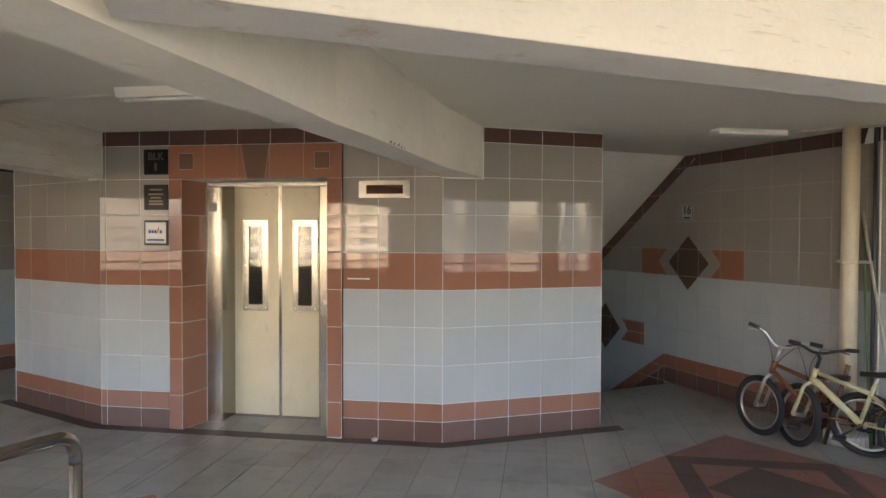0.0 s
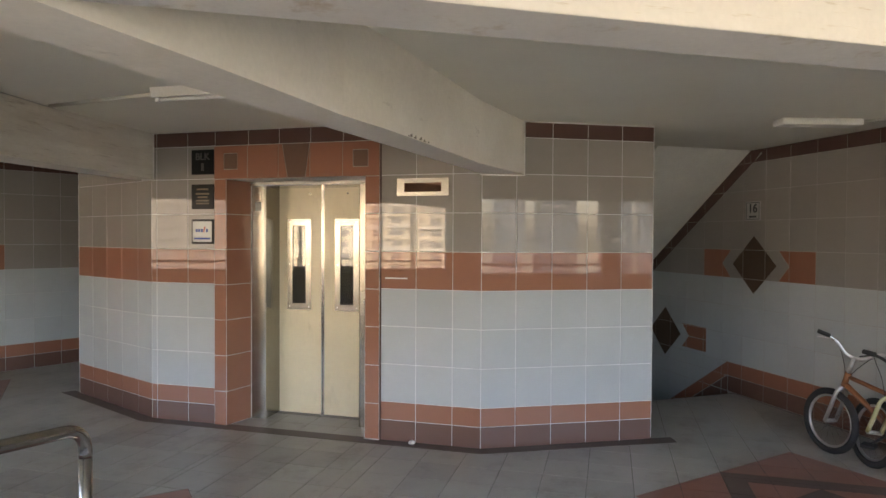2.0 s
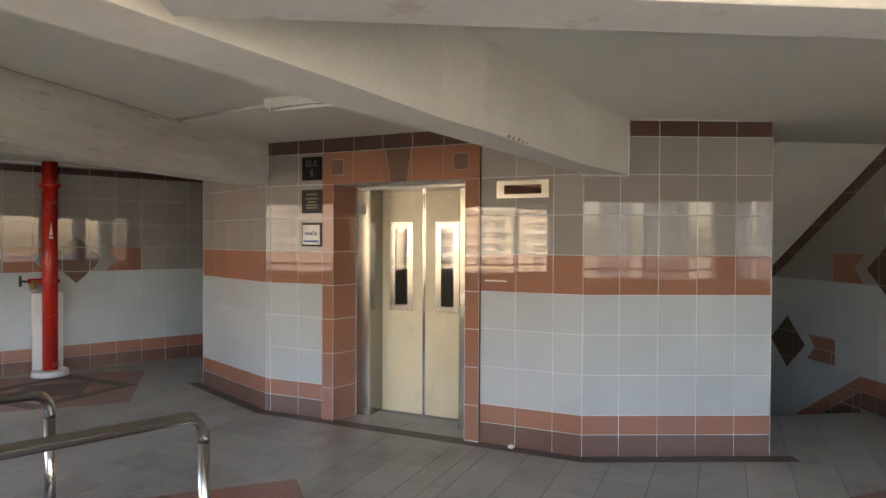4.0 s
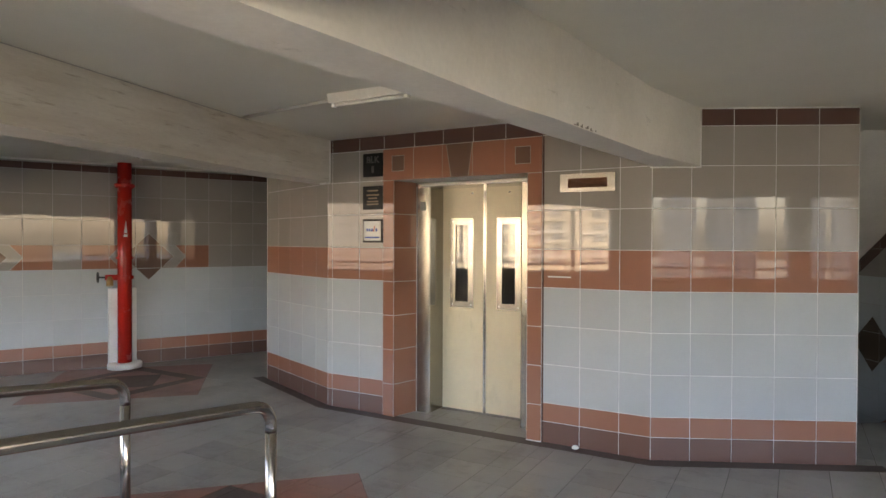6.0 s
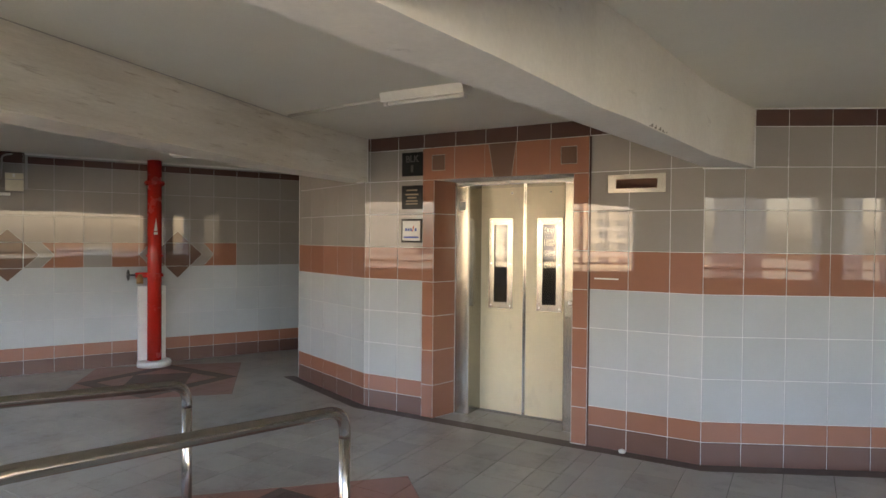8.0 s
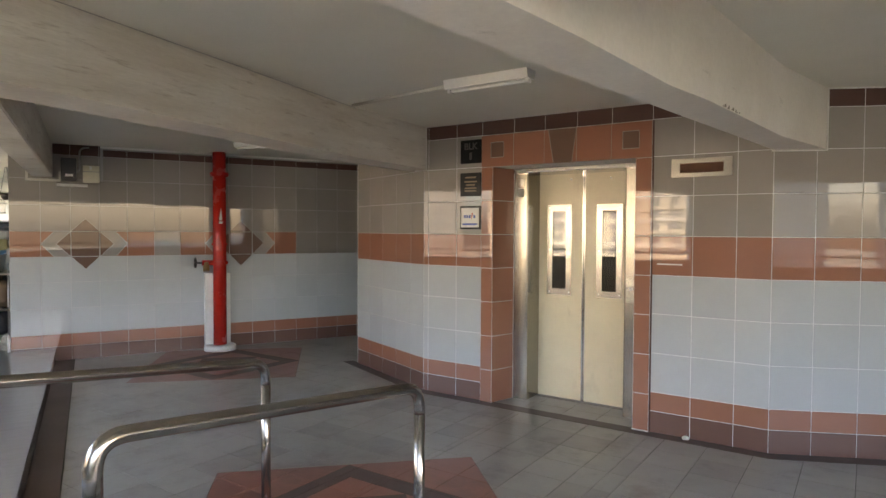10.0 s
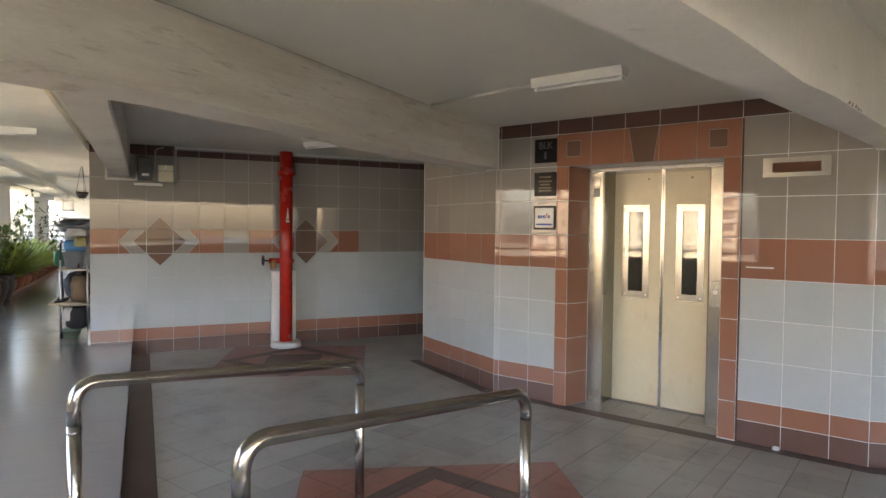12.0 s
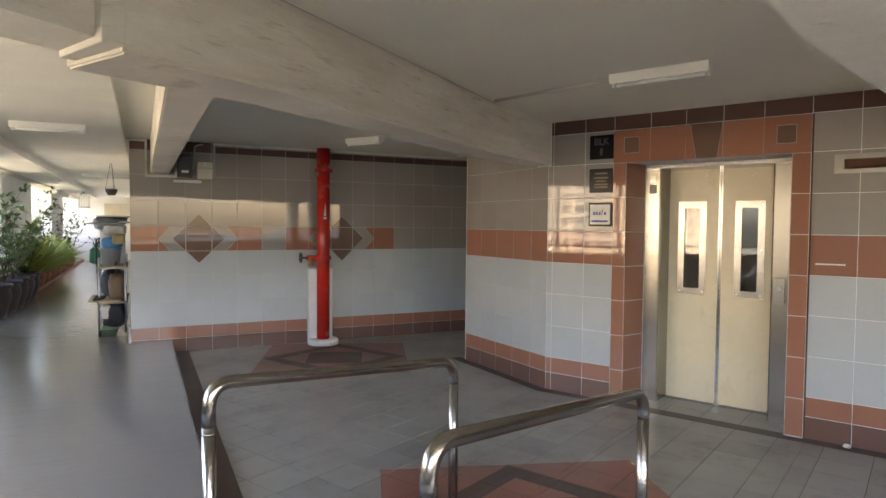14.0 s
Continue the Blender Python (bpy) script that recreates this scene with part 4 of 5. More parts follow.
part("arrow_mark", bm, M_WHITE, riser, "white painted arrow")
bx, by = on_left(1.51, 0.06)
board = thing("riser_backing", "white painted concrete casing behind the fire riser", "casing")
bm = BM()
box(bm, -0.16, 0.16, -0.05, 0.05, 0.0, 1.0, 0.008, wall_frame((bx, by), LD))
part("casing", bm, M_WHITE, board)
pl = thing("riser_plinth", "round white painted concrete plinth under the fire riser", "plinth")
bm = BM()
lathe(bm, [(0.20, 0.0), (0.20, 0.055), (0.185, 0.07)], 32, (px, py, 0.0))
part("plinth", bm, M_WHITE, pl)

# ---- boxes and conduit on the left wall ----
WL = wall_frame(tuple(LC + LN * 0.005), LD)


def wall_box(name, label, category, m, x0, x1, z0, z1, d, mat, r=0.006):
    t = thing(name, label, category, m)
    bm = BM()
    box(bm, x0, x1, -d, 0, z0, z1, r)
    part("body", bm, mat, t)
    return t


jb = wall_box("junction_box", "small cream electrical box on the tiled wall", "electrical box", WL, -0.02, 0.155, 2.135, 2.34, 0.09, M_BOX)
bm = BM()
box(bm, 0.05, 0.075, -0.097, -0.09, 2.29, 2.33, 0.002)
part("latch", bm, M_PLASTIC_W, jb)
bm = BM()
box(bm, -0.02, 0.155, -0.094, -0.0895, 2.262, 2.27, 0.001)
part("seam", bm, M_CONDUIT, jb)
tr = wall_box("cable_tray", "short white cable trunking under the boxes", "trunking", WL, -0.29, 0.03, 2.083, 2.115, 0.06, M_PLASTIC_W, 0.004)
dk = wall_box("meter_box", "dark grey meter box under the beam end", "meter box", WL, -0.245, -0.085, 2.15, 2.42, 0.10, material("dark_box", (0.05, 0.045, 0.042), rough=0.4), 0.01)
bm = BM()
box(bm, -0.20, -0.12, -0.103, -0.1, 2.2, 2.23, 0.003)
part("window", bm, M_PLASTIC_W, dk, "small pale window")
cd = thing("conduit", "thin grey conduit bending from the meter box to the ceiling", "conduit")
bm = BM()
tube(bm, [WL @ Vector(p) for p in rounded([(-0.10, -0.04, 2.25), (-0.055, -0.04, 2.26), (-0.05, -0.04, 2.54), (0.05, -0.04, 2.56)], 0.05)], 0.010, 8)
part("tube", bm, M_CONDUIT, cd)
tk = thing("wall_trunking", "pale trunking down the wall and along the ceiling edge", "trunking")
bm = BM()
box(bm, 0.165, 0.195, -0.022, 0, 2.16, 2.56, 0.002, WL)
box(bm, 0.165, 4.9, -0.025, 0, 2.545, 2.575, 0.002, WL)
part("channel", bm, M_CONDUIT, tk)
bm = BM()
box(bm, 0.165, 4.9, -0.05, -0.03, 2.56, 2.585, 0.002, WL)
part("channel", bm, M_PLASTIC_W, tk)
bt = thing("beam_end_trim", "cream rendered rim round the end of the beam", "render trim")
bm = BM()
for q in ((-0.60, -0.575, 2.15, 2.585), (-0.60, -0.25, 2.14, 2.165), (-0.80, -0.60, 2.56, 2.588), (-0.27, -0.25, 2.15, 2.26)):
    box(bm, q[0], q[1], -0.02, 0.0, q[2], q[3], 0.004, WL)
part("rim", bm, M_BEAM, bt)
ct = thing("corner_guard", "white corner strip at the end of the tiled wall", "corner strip")
bm = BM()
box(bm, -0.795, -0.768, -0.012, 0.03, 0.15, 0.34, 0.004, WL)
part("strip", bm, M_WHITE, ct)

# ---- ceiling lights, off ----


def batten(name, p, yaw, length=0.62, z=CEIL, label="white fluorescent batten light, switched off, under the ceiling"):
    t = thing(name, label, "ceiling light", pose(p[0], p[1], z, 0, 0, yaw), "fluorescent lights")
    bm = BM()
    h = length / 2
    prism(bm, [(-0.062, 0.0), (-0.045, -0.058), (0.045, -0.058), (0.062, 0.0)], -h, h, Matrix(((0, 0, 1, 0), (1, 0, 0, 0), (0, 1, 0, 0), (0, 0, 0, 1))))
    part("housing", bm, M_PLASTIC_W, t)
    bm = BM()
    tube(bm, [(-h + 0.03, 0.0, -0.066), (h - 0.03, 0.0, -0.066)], 0.013, 12)
    part("tube", bm, material("lamp_glass", (0.8, 0.8, 0.76), rough=0.25, bump=0), t)
    for s in (-1, 1):
        bm = BM()
        box(bm, s * (h - 0.02) - 0.012, s * (h - 0.02) + 0.012, -0.024, 0.024, -0.082, -0.055, 0.005)
        part("socket", bm, M_PLASTIC_W, t)
    return t


batten("ceiling_light", (-2.915, 3.66), 0)
batten("ceiling_light", (-6.72, 4.83), 8, 0.48)
rl_ = thing("ceiling_light", "white plastic ceiling light with a wrapped cover, switched off", "ceiling light", pose(1.09, 5.70, CEIL, 0, 0, 18), "fluorescent lights")
bm = BM()
box(bm, -0.32, 0.32, -0.075, 0.075, -0.055, 0, 0.02)
part("cover", bm, M_PLASTIC_W, rl_)
bm = BM()
box(bm, -0.20, -0.05, -0.02, 0.04, -0.062, -0.05, 0.004)
part("clip", bm, M_PLASTIC_W, rl_)
for (u, v), ln in (((-1.235, 0.67), 0.62), ((5.75, 0.5), 0.85)):
    batten("ceiling_light", left_wing(u, v), 64, ln, 2.535)
for a, b in (((-3.24, 3.72), (-4.28, 3.86)), ((1.42, 5.83), (2.25, 5.48))):
    c = thing("ceiling_conduit", "flat cream conduit along the ceiling", "conduit")
    bm = BM()
    tube(bm, [(*a, CEIL - 0.008), (*b, CEIL - 0.008)], 0.014, 8)
    part("tube", bm, M_BEAM, c)
c = thing("ceiling_cable", "thin grey cable along the joint of beam and ceiling", "cable")
bm = BM()
tube(bm, [(-4.345, 3.97, CEIL - 0.006), (-3.82, 1.48, CEIL - 0.006), (-3.74, 0.80, CEIL - 0.006)], 0.0028, 6)
part("cable", bm, M_CONDUIT, c)

# stepped moulding where the lobby beam meets the corridor beam
co = thing("beam_collar", "stepped cream moulding round the beam joint", "moulding")
for x0, x1, y0, y1, z in ((-4.09, -3.735, 0.66, 0.74, 2.207), (-4.12, -3.77, 0.73, 0.76, 2.19)):
    bm = BM()
    box(bm, x0, x1, y0, y1, z, CEIL, 0.008)
    part("step", bm, M_BEAM, co)

# dark scuffs on the lower edge of the lobby beam
sc = thing("paint_scuff", "dark scuff marks on the lower edge of the beam", "marks")
M_SCUFF = material("dark_scuff", (0.24, 0.215, 0.18), rough=0.9)
rs = random.Random(4)
fs = Vector((0.145, 1.35)).normalized()
ms = wall_frame((-1.45, 3.07), (fs.x, fs.y))
for k in range(9):
    u, z, w, h = 0.22 + 0.03 * k + rs.uniform(-0.012, 0.012), 2.171 + rs.uniform(0.0, 0.004), rs.uniform(0.008, 0.026), rs.uniform(0.005, 0.022)
    bm = BM()
    prism(bm, [(u, z), (u + w, z + 0.002), (u + w * 0.95, z + h), (u + w * 0.1, z + h * 0.7)], -0.0015, 0.003, ms @ Matrix.Rotation(radians(90), 4, 'X'))
    part("scuff", bm, M_SCUFF, sc)

# white sealant beads round the beam ends and along the ceiling
sb = thing("sealant_bead", "thin white sealant line where beams and ceiling meet the tiles", "sealant")


def bead(pts, r=0.007):
    bm = BM()
    tube(bm, pts, r, 6)
    part("bead", bm, M_PLASTIC_W, sb)


bead([(-1.105, 5.245, CEIL), (-1.105, 5.245, 2.16), (-1.43, 5.092, 2.16)])
bead([(-4.445, 5.088, CEIL), (-4.445, 5.088, 2.18), (-4.62, 5.15, 2.18)])
bead([(-4.44, F_Y - 0.003, CEIL - 0.001), (-1.42, F_Y - 0.003, CEIL - 0.001)], 0.003)
bead([(-1.10, 5.245, CEIL - 0.004), (-0.105, 5.732, CEIL - 0.004)], 0.006)
bead([(-2.39, SUR_Y - 0.004, 0.004), (PX1, SUR_Y - 0.004, 0.004)], 0.006)
bead([(RE.x, RE.y, 0.02), (RE.x, RE.y, CEIL)], 0.004)

# ---- right side: soil pipe, poles ----
RN = Vector((-0.857, -0.515))


def on_right(s, off):
    p = RP + RD * s + RN * off
    return p.x, p.y


qx, qy = on_right(2.20, 0.15)
sp = thing("soil_pipe", "cream painted soil pipe with clamps", "pipe")
bm = BM()
tube(bm, [(qx, qy, 0.08), (qx, qy, CEIL)], 0.064, 24)
part("pipe", bm, M_PVC, sp)
for z in (1.49,):
    bm = BM()
    lathe(bm, [(0.069, -0.014), (0.069, 0.014)], 24, (qx, qy, z))
    cl = part("clamp", bm, M_PVC, sp)
    bm = BM()
    box(bm, -0.11, 0.17, 0.0, 0.03, z - 0.012, z + 0.012, 0.003, wall_frame((qx, qy), RD))
    part("bracket", bm, M_SILVER, cl)
spp = thing("pipe_plinth", "round white concrete plinth at the foot of the pipe", "plinth")
bm = BM()
lathe(bm, [(0.165, 0), (0.165, 0.075), (0.155, 0.085)], 28, (qx, qy, 0))
part("plinth", bm, M_WHITE, spp)
dp = thing("metal_pipe", "thin dark steel pipe down the wall", "pipe")
bm = BM()
a = on_right(2.315, 0.025)
tube(bm, [(*a, 0), (*a, CEIL)], 0.015, 12)
part("pipe", bm, material("dark_pipe", (0.10, 0.11, 0.13), rough=0.4, metal=0.6), dp)
bm = BM()
mw = wall_frame(on_right(0.0, 0.004), RD)
prism(bm, [(0.245, 2.452), (0.385, 2.587), (0.205, 2.587)], 0.0, 0.006, mw @ Matrix.Rotation(radians(90), 4, 'X'))
structure("trim_kink_tile", bm, M_BROWN, "brown tile where the sloping border meets the ceiling row", "trim")
wp = thing("white_conduit", "thin white plastic conduit down the wall", "conduit")
bm = BM()
a = on_right(2.352, 0.012)
tube(bm, [(*a, 0), (*a, CEIL)], 0.008, 8)
part("pipe", bm, M_PLASTIC_W, wp)
bm = BM()
mw = wall_frame(on_right(2.27, 0.004), RD)
prism(bm, [(-0.055, 2.455), (0.03, 2.455), (0.03, CEIL), (-0.02, CEIL)], 0.0, 0.012, mw @ Matrix.Rotation(radians(90), 4, 'X'))
structure("trim_plaster_patch", bm, M_WHITE, "white plaster patch at the end of the brown tile row", "patch")
for s0, s1, z1, mat, lb in ((2.50, 2.225, 1.88, M_GREEN, "dark green pole leaning in the corner"), (2.74, 2.225, 1.90, M_BAMBOO, "pale thin pole leaning in the corner")):
    po = thing("leaning_pole", lb, "pole", None, "poles by the pipe")
    bm = BM()
    a, b = on_right(s0, 0.30), on_right(s1, 0.04)
    tube(bm, [(*a, 0.0), (*b, z1)], 0.011, 10)
    part("pole", bm, mat, po)
num = thing("storey_sign", "grey storey sign with black numerals", "sign", wall_frame(on_right(0.257, 0.005), RD) @ pose(0, 0, 1.96))
bm = BM()
box(bm, -0.10, 0.10, -0.006, 0, -0.10, 0.095, 0.002)
part("plate", bm, M_SIGN_GREY, num)
bm = BM()
for q in ((-0.09, 0.09, 0.08, 0.086), (-0.09, 0.09, -0.092, -0.086), (-0.09, -0.084, -0.092, 0.086), (0.084, 0.09, -0.092, 0.086)):
    box(bm, q[0], q[1], -0.0075, -0.006, q[2], q[3])
part("border", bm, M_BLACK, num)
text_mesh("numerals", "16", 0.125, M_BLACK, num, pose(0, -0.0068, 0.02, 90), 0.004)
bm = BM()
box(bm, -0.05, 0.05, -0.0072, -0.006, -0.072, -0.052)
part("text_line", bm, M_BLACK, num)

# ---- bicycles ----


M_SPOKE = material("dull_spoke_wire", (0.20, 0.19, 0.18), rough=0.45, metal=0.8, bump=0)


def wheel(parent, name, m, r=0.25, rim_mat=None):
    w = new(name)
    w.parent = parent
    w.matrix_basis = m
    ring = [(r * math.cos(a), 0, r * math.sin(a)) for a in [2 * math.pi * k / 40 for k in range(40)]]
    bm = BM()
    tube(bm, [(x * (r - 0.022) / r, 0, z * (r - 0.022) / r) for x, _, z in ring], 0.026, 10, closed=True)
    part("tyre", bm, M_RUBBER, w)
    bm = BM()
    rr = r - 0.052
    tube(bm, [(x * rr / r, 0, z * rr / r) for x, _, z in ring], 0.0115, 8, closed=True)
    part("rim", bm, rim_mat or M_SILVER, w)
    bm = BM()
    tube(bm, [(0, -0.05, 0), (0, 0.05, 0)], 0.016, 12)
    part("hub", bm, M_SILVER, w)
    bm = BM()
    for k in range(28):
        a = 2 * math.pi * k / 28
        s = 0.028 if k % 2 else -0.028
        tube(bm, [(0.016 * math.cos(a + 0.5), s, 0.016 * math.sin(a + 0.5)), (rr * math.cos(a), 0, rr * math.sin(a))], 0.0011, 4, caps=False)
    part("spoke_set", bm, M_SPOKE, w)
    return w


def bicycle(front, rear, steer, lean, paint, fork_mat, label, decal=False, rise=0.07, half=0.28, seat=0.0, cocked=(0, 0)):
    f, r = Vector(front), Vector(rear)
    d = f - r
    yaw = math.degrees(math.atan2(d.y, d.x))
    L = d.length
    t = thing("bicycle", label, "bicycle", pose(r.x, r.y, 0) @ pose(0, 0, 0, 0, 0, yaw) @ pose(0, 0, 0, lean), "bicycles")
    R = 0.25
    bb, seat_top, head_lo, head_hi = (0.36 * L / 0.78, 0, 0.27), (0.26, 0, 0.60), (L - 0.10, 0, 0.545), (L - 0.135, 0, 0.655)
    wheel(t, "rear_wheel", pose(0, 0, R), R)
    bm = BM()
    tube(bm, [head_lo, head_hi], 0.022, 12)
    tube(bm, [(head_hi[0] + 0.01, 0, head_hi[2] - 0.03), (0.30, 0, 0.51)], 0.017, 10)
    tube(bm, [(head_lo[0] - 0.01, 0, head_lo[2] + 0.02), bb], 0.027 if decal else 0.021, 12)
    tube(bm, [bb, seat_top], 0.016, 10)
    for s in (-0.045, 0.045):
        tube(bm, [(bb[0] - 0.03, s * 0.7, bb[2]), (0, s, R)], 0.009, 8)
        tube(bm, [(0.29, s * 0.5, 0.50), (0, s, R)], 0.008, 8)
    part("frame", bm, paint, t)
    if decal:
        a, b = Vector((head_lo[0] - 0.01, -0.0285, head_lo[2] + 0.02)), Vector((bb[0], -0.0285, bb[2]))
        for k in range(5):
            q0, q1 = a.lerp(b, 0.25 + 0.11 * k), a.lerp(b, 0.33 + 0.11 * k)
            bm = BM()
            vs = [bm.verts.new(p) for p in (q0 + Vector((0, 0, 0.013)), q1 + Vector((0, 0, 0.015)), q1 - Vector((0, 0, 0.010)), q0 - Vector((0, 0, 0.012)))]
            ext = [bm.verts.new(v.co + Vector((0, 0.004, 0))) for v in vs]
            bm.faces.new(vs)
            for i in range(4):
                bm.faces.new((vs[i], vs[(i + 1) % 4], ext[(i + 1) % 4], ext[i]))
            part("decal", bm, M_BLACK, t)
    axis = (Vector(head_hi) - Vector(head_lo)).normalized()
    turn = Matrix.Translation(head_lo) @ Matrix.Rotation(radians(steer), 4, axis) @ Matrix.Translation([-c for c in head_lo])
    bm = BM()
    for s in (-0.05, 0.05):
        tube(bm, rounded([(head_lo[0] + 0.005, 0, head_lo[2] - 0.01), (head_lo[0] + 0.01, s, head_lo[2] - 0.03), (L - 0.055, s, R + 0.15), (L, s, R)], 0.05), 0.015, 10)
    part("fork", bm, fork_mat, t, "", turn)
    wheel(t, "front_wheel", turn @ pose(L, 0, R), R)
    turn = turn @ Matrix.Translation(head_hi) @ Matrix.Rotation(radians(cocked[0]), 4, axis) @ Matrix.Rotation(radians(cocked[1]), 4, 'X') @ Matrix.Translation([-c for c in head_hi])
    bm = BM()
    hz = head_hi[2] + 0.12
    hx = head_hi[0] - 0.02
    tube(bm, [head_hi, (hx, 0, hz - 0.04), (hx + 0.03, 0, hz)], 0.014, 10)
    tube(bm, rounded([(hx - 0.03, -half, hz + rise), (hx, -0.15, hz + rise - 0.02), (hx + 0.03, -0.05, hz), (hx + 0.03, 0.05, hz), (hx, 0.15, hz + rise - 0.02), (hx - 0.03, half, hz + rise)], 0.04), 0.0115, 10)
    hb = part("handlebar", bm, M_SILVER if fork_mat is M_SILVER else M_BLACK, t, "", turn)
    for s in (-1, 1):
        bm = BM()
        tube(bm, [(hx - 0.018, s * (half - 0.07), hz + rise - 0.006), (hx - 0.032, s * (half + 0.02), hz + rise + 0.002)], 0.0165, 12)
        part("grip", bm, M_RUBBER, hb)
        bm = BM()
        tube(bm, rounded([(hx + 0.01, s * 0.17, hz + rise - 0.02), (hx + 0.055, s * 0.19, hz + rise - 0.025), (hx + 0.03, s * 0.27, hz + rise - 0.04)], 0.02), 0.005, 6)
        part("brake_lever", bm, M_SILVER if fork_mat is M_SILVER else M_BLACK, hb)
        bm = BM()
        tube(bm, rounded([(hx + 0.03, s * 0.16, hz + rise - 0.025), (hx + 0.14, s * 0.10, hz + 0.03), (hx + 0.13, s * 0.02, hz - 0.12), (L - 0.07, s * 0.01, head_lo[2] - 0.02)], 0.06), 0.0028, 6)
        part("cable", bm, M_BLACK, hb)
    bm = BM()
    tube(bm, [(0.28, 0, 0.55), (0.245, 0, 0.68 - seat)], 0.013, 10)
    sp_ = part("seat_post", bm, M_SILVER, t)
    bm = BM()
    ring = [[bm.verts.new((x, w * math.cos(a), z - seat + 0.02 * math.sin(a))) for a in [2 * math.pi * k / 12 for k in range(12)]]
            for x, w, z in ((0.11, 0.05, 0.712), (0.14, 0.075, 0.715), (0.20, 0.065, 0.71), (0.27, 0.034, 0.70), (0.36, 0.02, 0.695))]
    for a, b in zip(ring, ring[1:]):
        for k in range(12):
            fc = bm.faces.new((a[k], a[(k + 1) % 12], b[(k + 1) % 12], b[k]))
            fc.smooth = True
    bm.faces.new(ring[0])
    bm.faces.new(ring[-1])
    part("saddle", bm, M_BLACK, t)
    bm = BM()
    lathe(bm, [(0.085, -0.003), (0.085, 0.003)], 32)
    ck = part("chainring", bm, M_BLACK, t, "", pose(bb[0], -0.05, bb[2], 90))
    for s, a in ((-1, 2.4), (1, 2.4 + math.pi)):
        e = Vector((bb[0] + 0.15 * math.cos(a), s * 0.08, bb[2] + 0.15 * math.sin(a)))
        bm = BM()
        tube(bm, [(bb[0], s * 0.07, bb[2]), e], 0.010, 8)
        cr = part("crank", bm, M_BLACK, t)
        bm = BM()
        box(bm, e.x - 0.045, e.x + 0.045, e.y + s * 0.05 - 0.04, e.y + s * 0.05 + 0.04, e.z - 0.012, e.z + 0.012, 0.004)
        part("pedal", bm, M_BLACK, cr)
    bm = BM()
    tube(bm, [(bb[0], -0.05, bb[2] + 0.083), (0, -0.05, R + 0.035)], 0.004, 6)
    tube(bm, [(bb[0], -0.05, bb[2] - 0.083), (0, -0.05, R - 0.035)], 0.004, 6)
    part("chain", bm, M_BLACK, t)
    return t


bicycle((1.245, 5.80), (1.86, 5.33), -26, -5, M_RUST, M_SILVER, "rust-brown bicycle with a silver fork leaning near the pipe", False, 0.11, 0.26, 0.12, (-50, 0))
bicycle((1.45, 5.54), (2.10, 5.10), -44, -5, M_GOLD, M_GOLD, "pale gold bicycle with black handlebar in front of another", True, 0.06, 0.27, 0.04)

stick = thing("wooden_stick", "short brown wooden stick leaning on the cream pipe", "stick")
bm = BM()
a, b = on_right(2.16, 0.36), on_right(2.27, 0.24)
tube(bm, [(*a, 0.0), (*b, 0.66)], 0.016, 8)
part("stick", bm, material("brown_stick_wood", (0.13, 0.075, 0.045), rough=0.6, stretch=(4, 4, 0.5)), stick)

# ---- left corridor: piers, plants, clutter ----
PIER = "piers along the corridor"
# the last pier is unseen, added to block light from the left opening
for u0, u1 in ((4.6, 7.9), (11.2, 14.0), (-1.75, 1.5)):
    pr = thing("corridor_pier", "white painted concrete pier along the open corridor side", "pier", None, PIER, "structure")
    bm = BM()
    prism(bm, [left_wing(u0, 2.04), left_wing(u1, 2.04), left_wing(u1, 2.27), left_wing(u0, 2.27)], DECK - 0.01, 2.45)
    part("shaft", bm, M_WHITE, pr)
    if u0 > 8:
        bm = BM()
        prism(bm, [left_wing(u0 - 0.1, 1.90), left_wing(u1 + 0.1, 1.90), left_wing(u1 + 0.1, 2.04), left_wing(u0 - 0.1, 2.04)], 2.32, 2.42)
        part("bracket", bm, M_WHITE, pr)
bm = BM()
prism(bm, [left_wing(0.5, 1.79), left_wing(17.9, 1.79), left_wing(17.9, 1.84), left_wing(0.5, 1.84)], DECK, DECK + 0.05)
structure("trim_planter_kerb", bm, material("terracotta_kerb", (0.28, 0.12, 0.07), rough=0.8), "low terracotta kerb along the planters", "kerb")
# door in the end wall
ed = thing("corridor_door", "cream panelled door at the end of the corridor", "door", None, "", "structure")
WE = wall_frame(left_wing(17.99, 1.12), -VL)
M_ENDDOOR = material("end_door_paint", (0.60, 0.54, 0.40), rough=0.5)
bm = BM()
box(bm, 0.06, 0.94, -0.03, 0.0, DECK, 2.2, 0.004, WE)
part("leaf", bm, M_ENDDOOR, ed)
bm = BM()
for q in ((0, 0.06, DECK, 2.26), (0.94, 1.0, DECK, 2.26), (0.06, 0.94, 2.2, 2.26), (0.47, 0.53, DECK, 2.2)):
    box(bm, q[0], q[1], -0.06, 0.0, q[2], q[3], 0.004, WE)
part("frame", bm, M_ENDDOOR, ed)
bm = BM()
box(bm, 0.56, 0.6, -0.09, -0.03, 1.1, 1.25, 0.006, WE)
part("handle", bm, M_BLACK, ed)

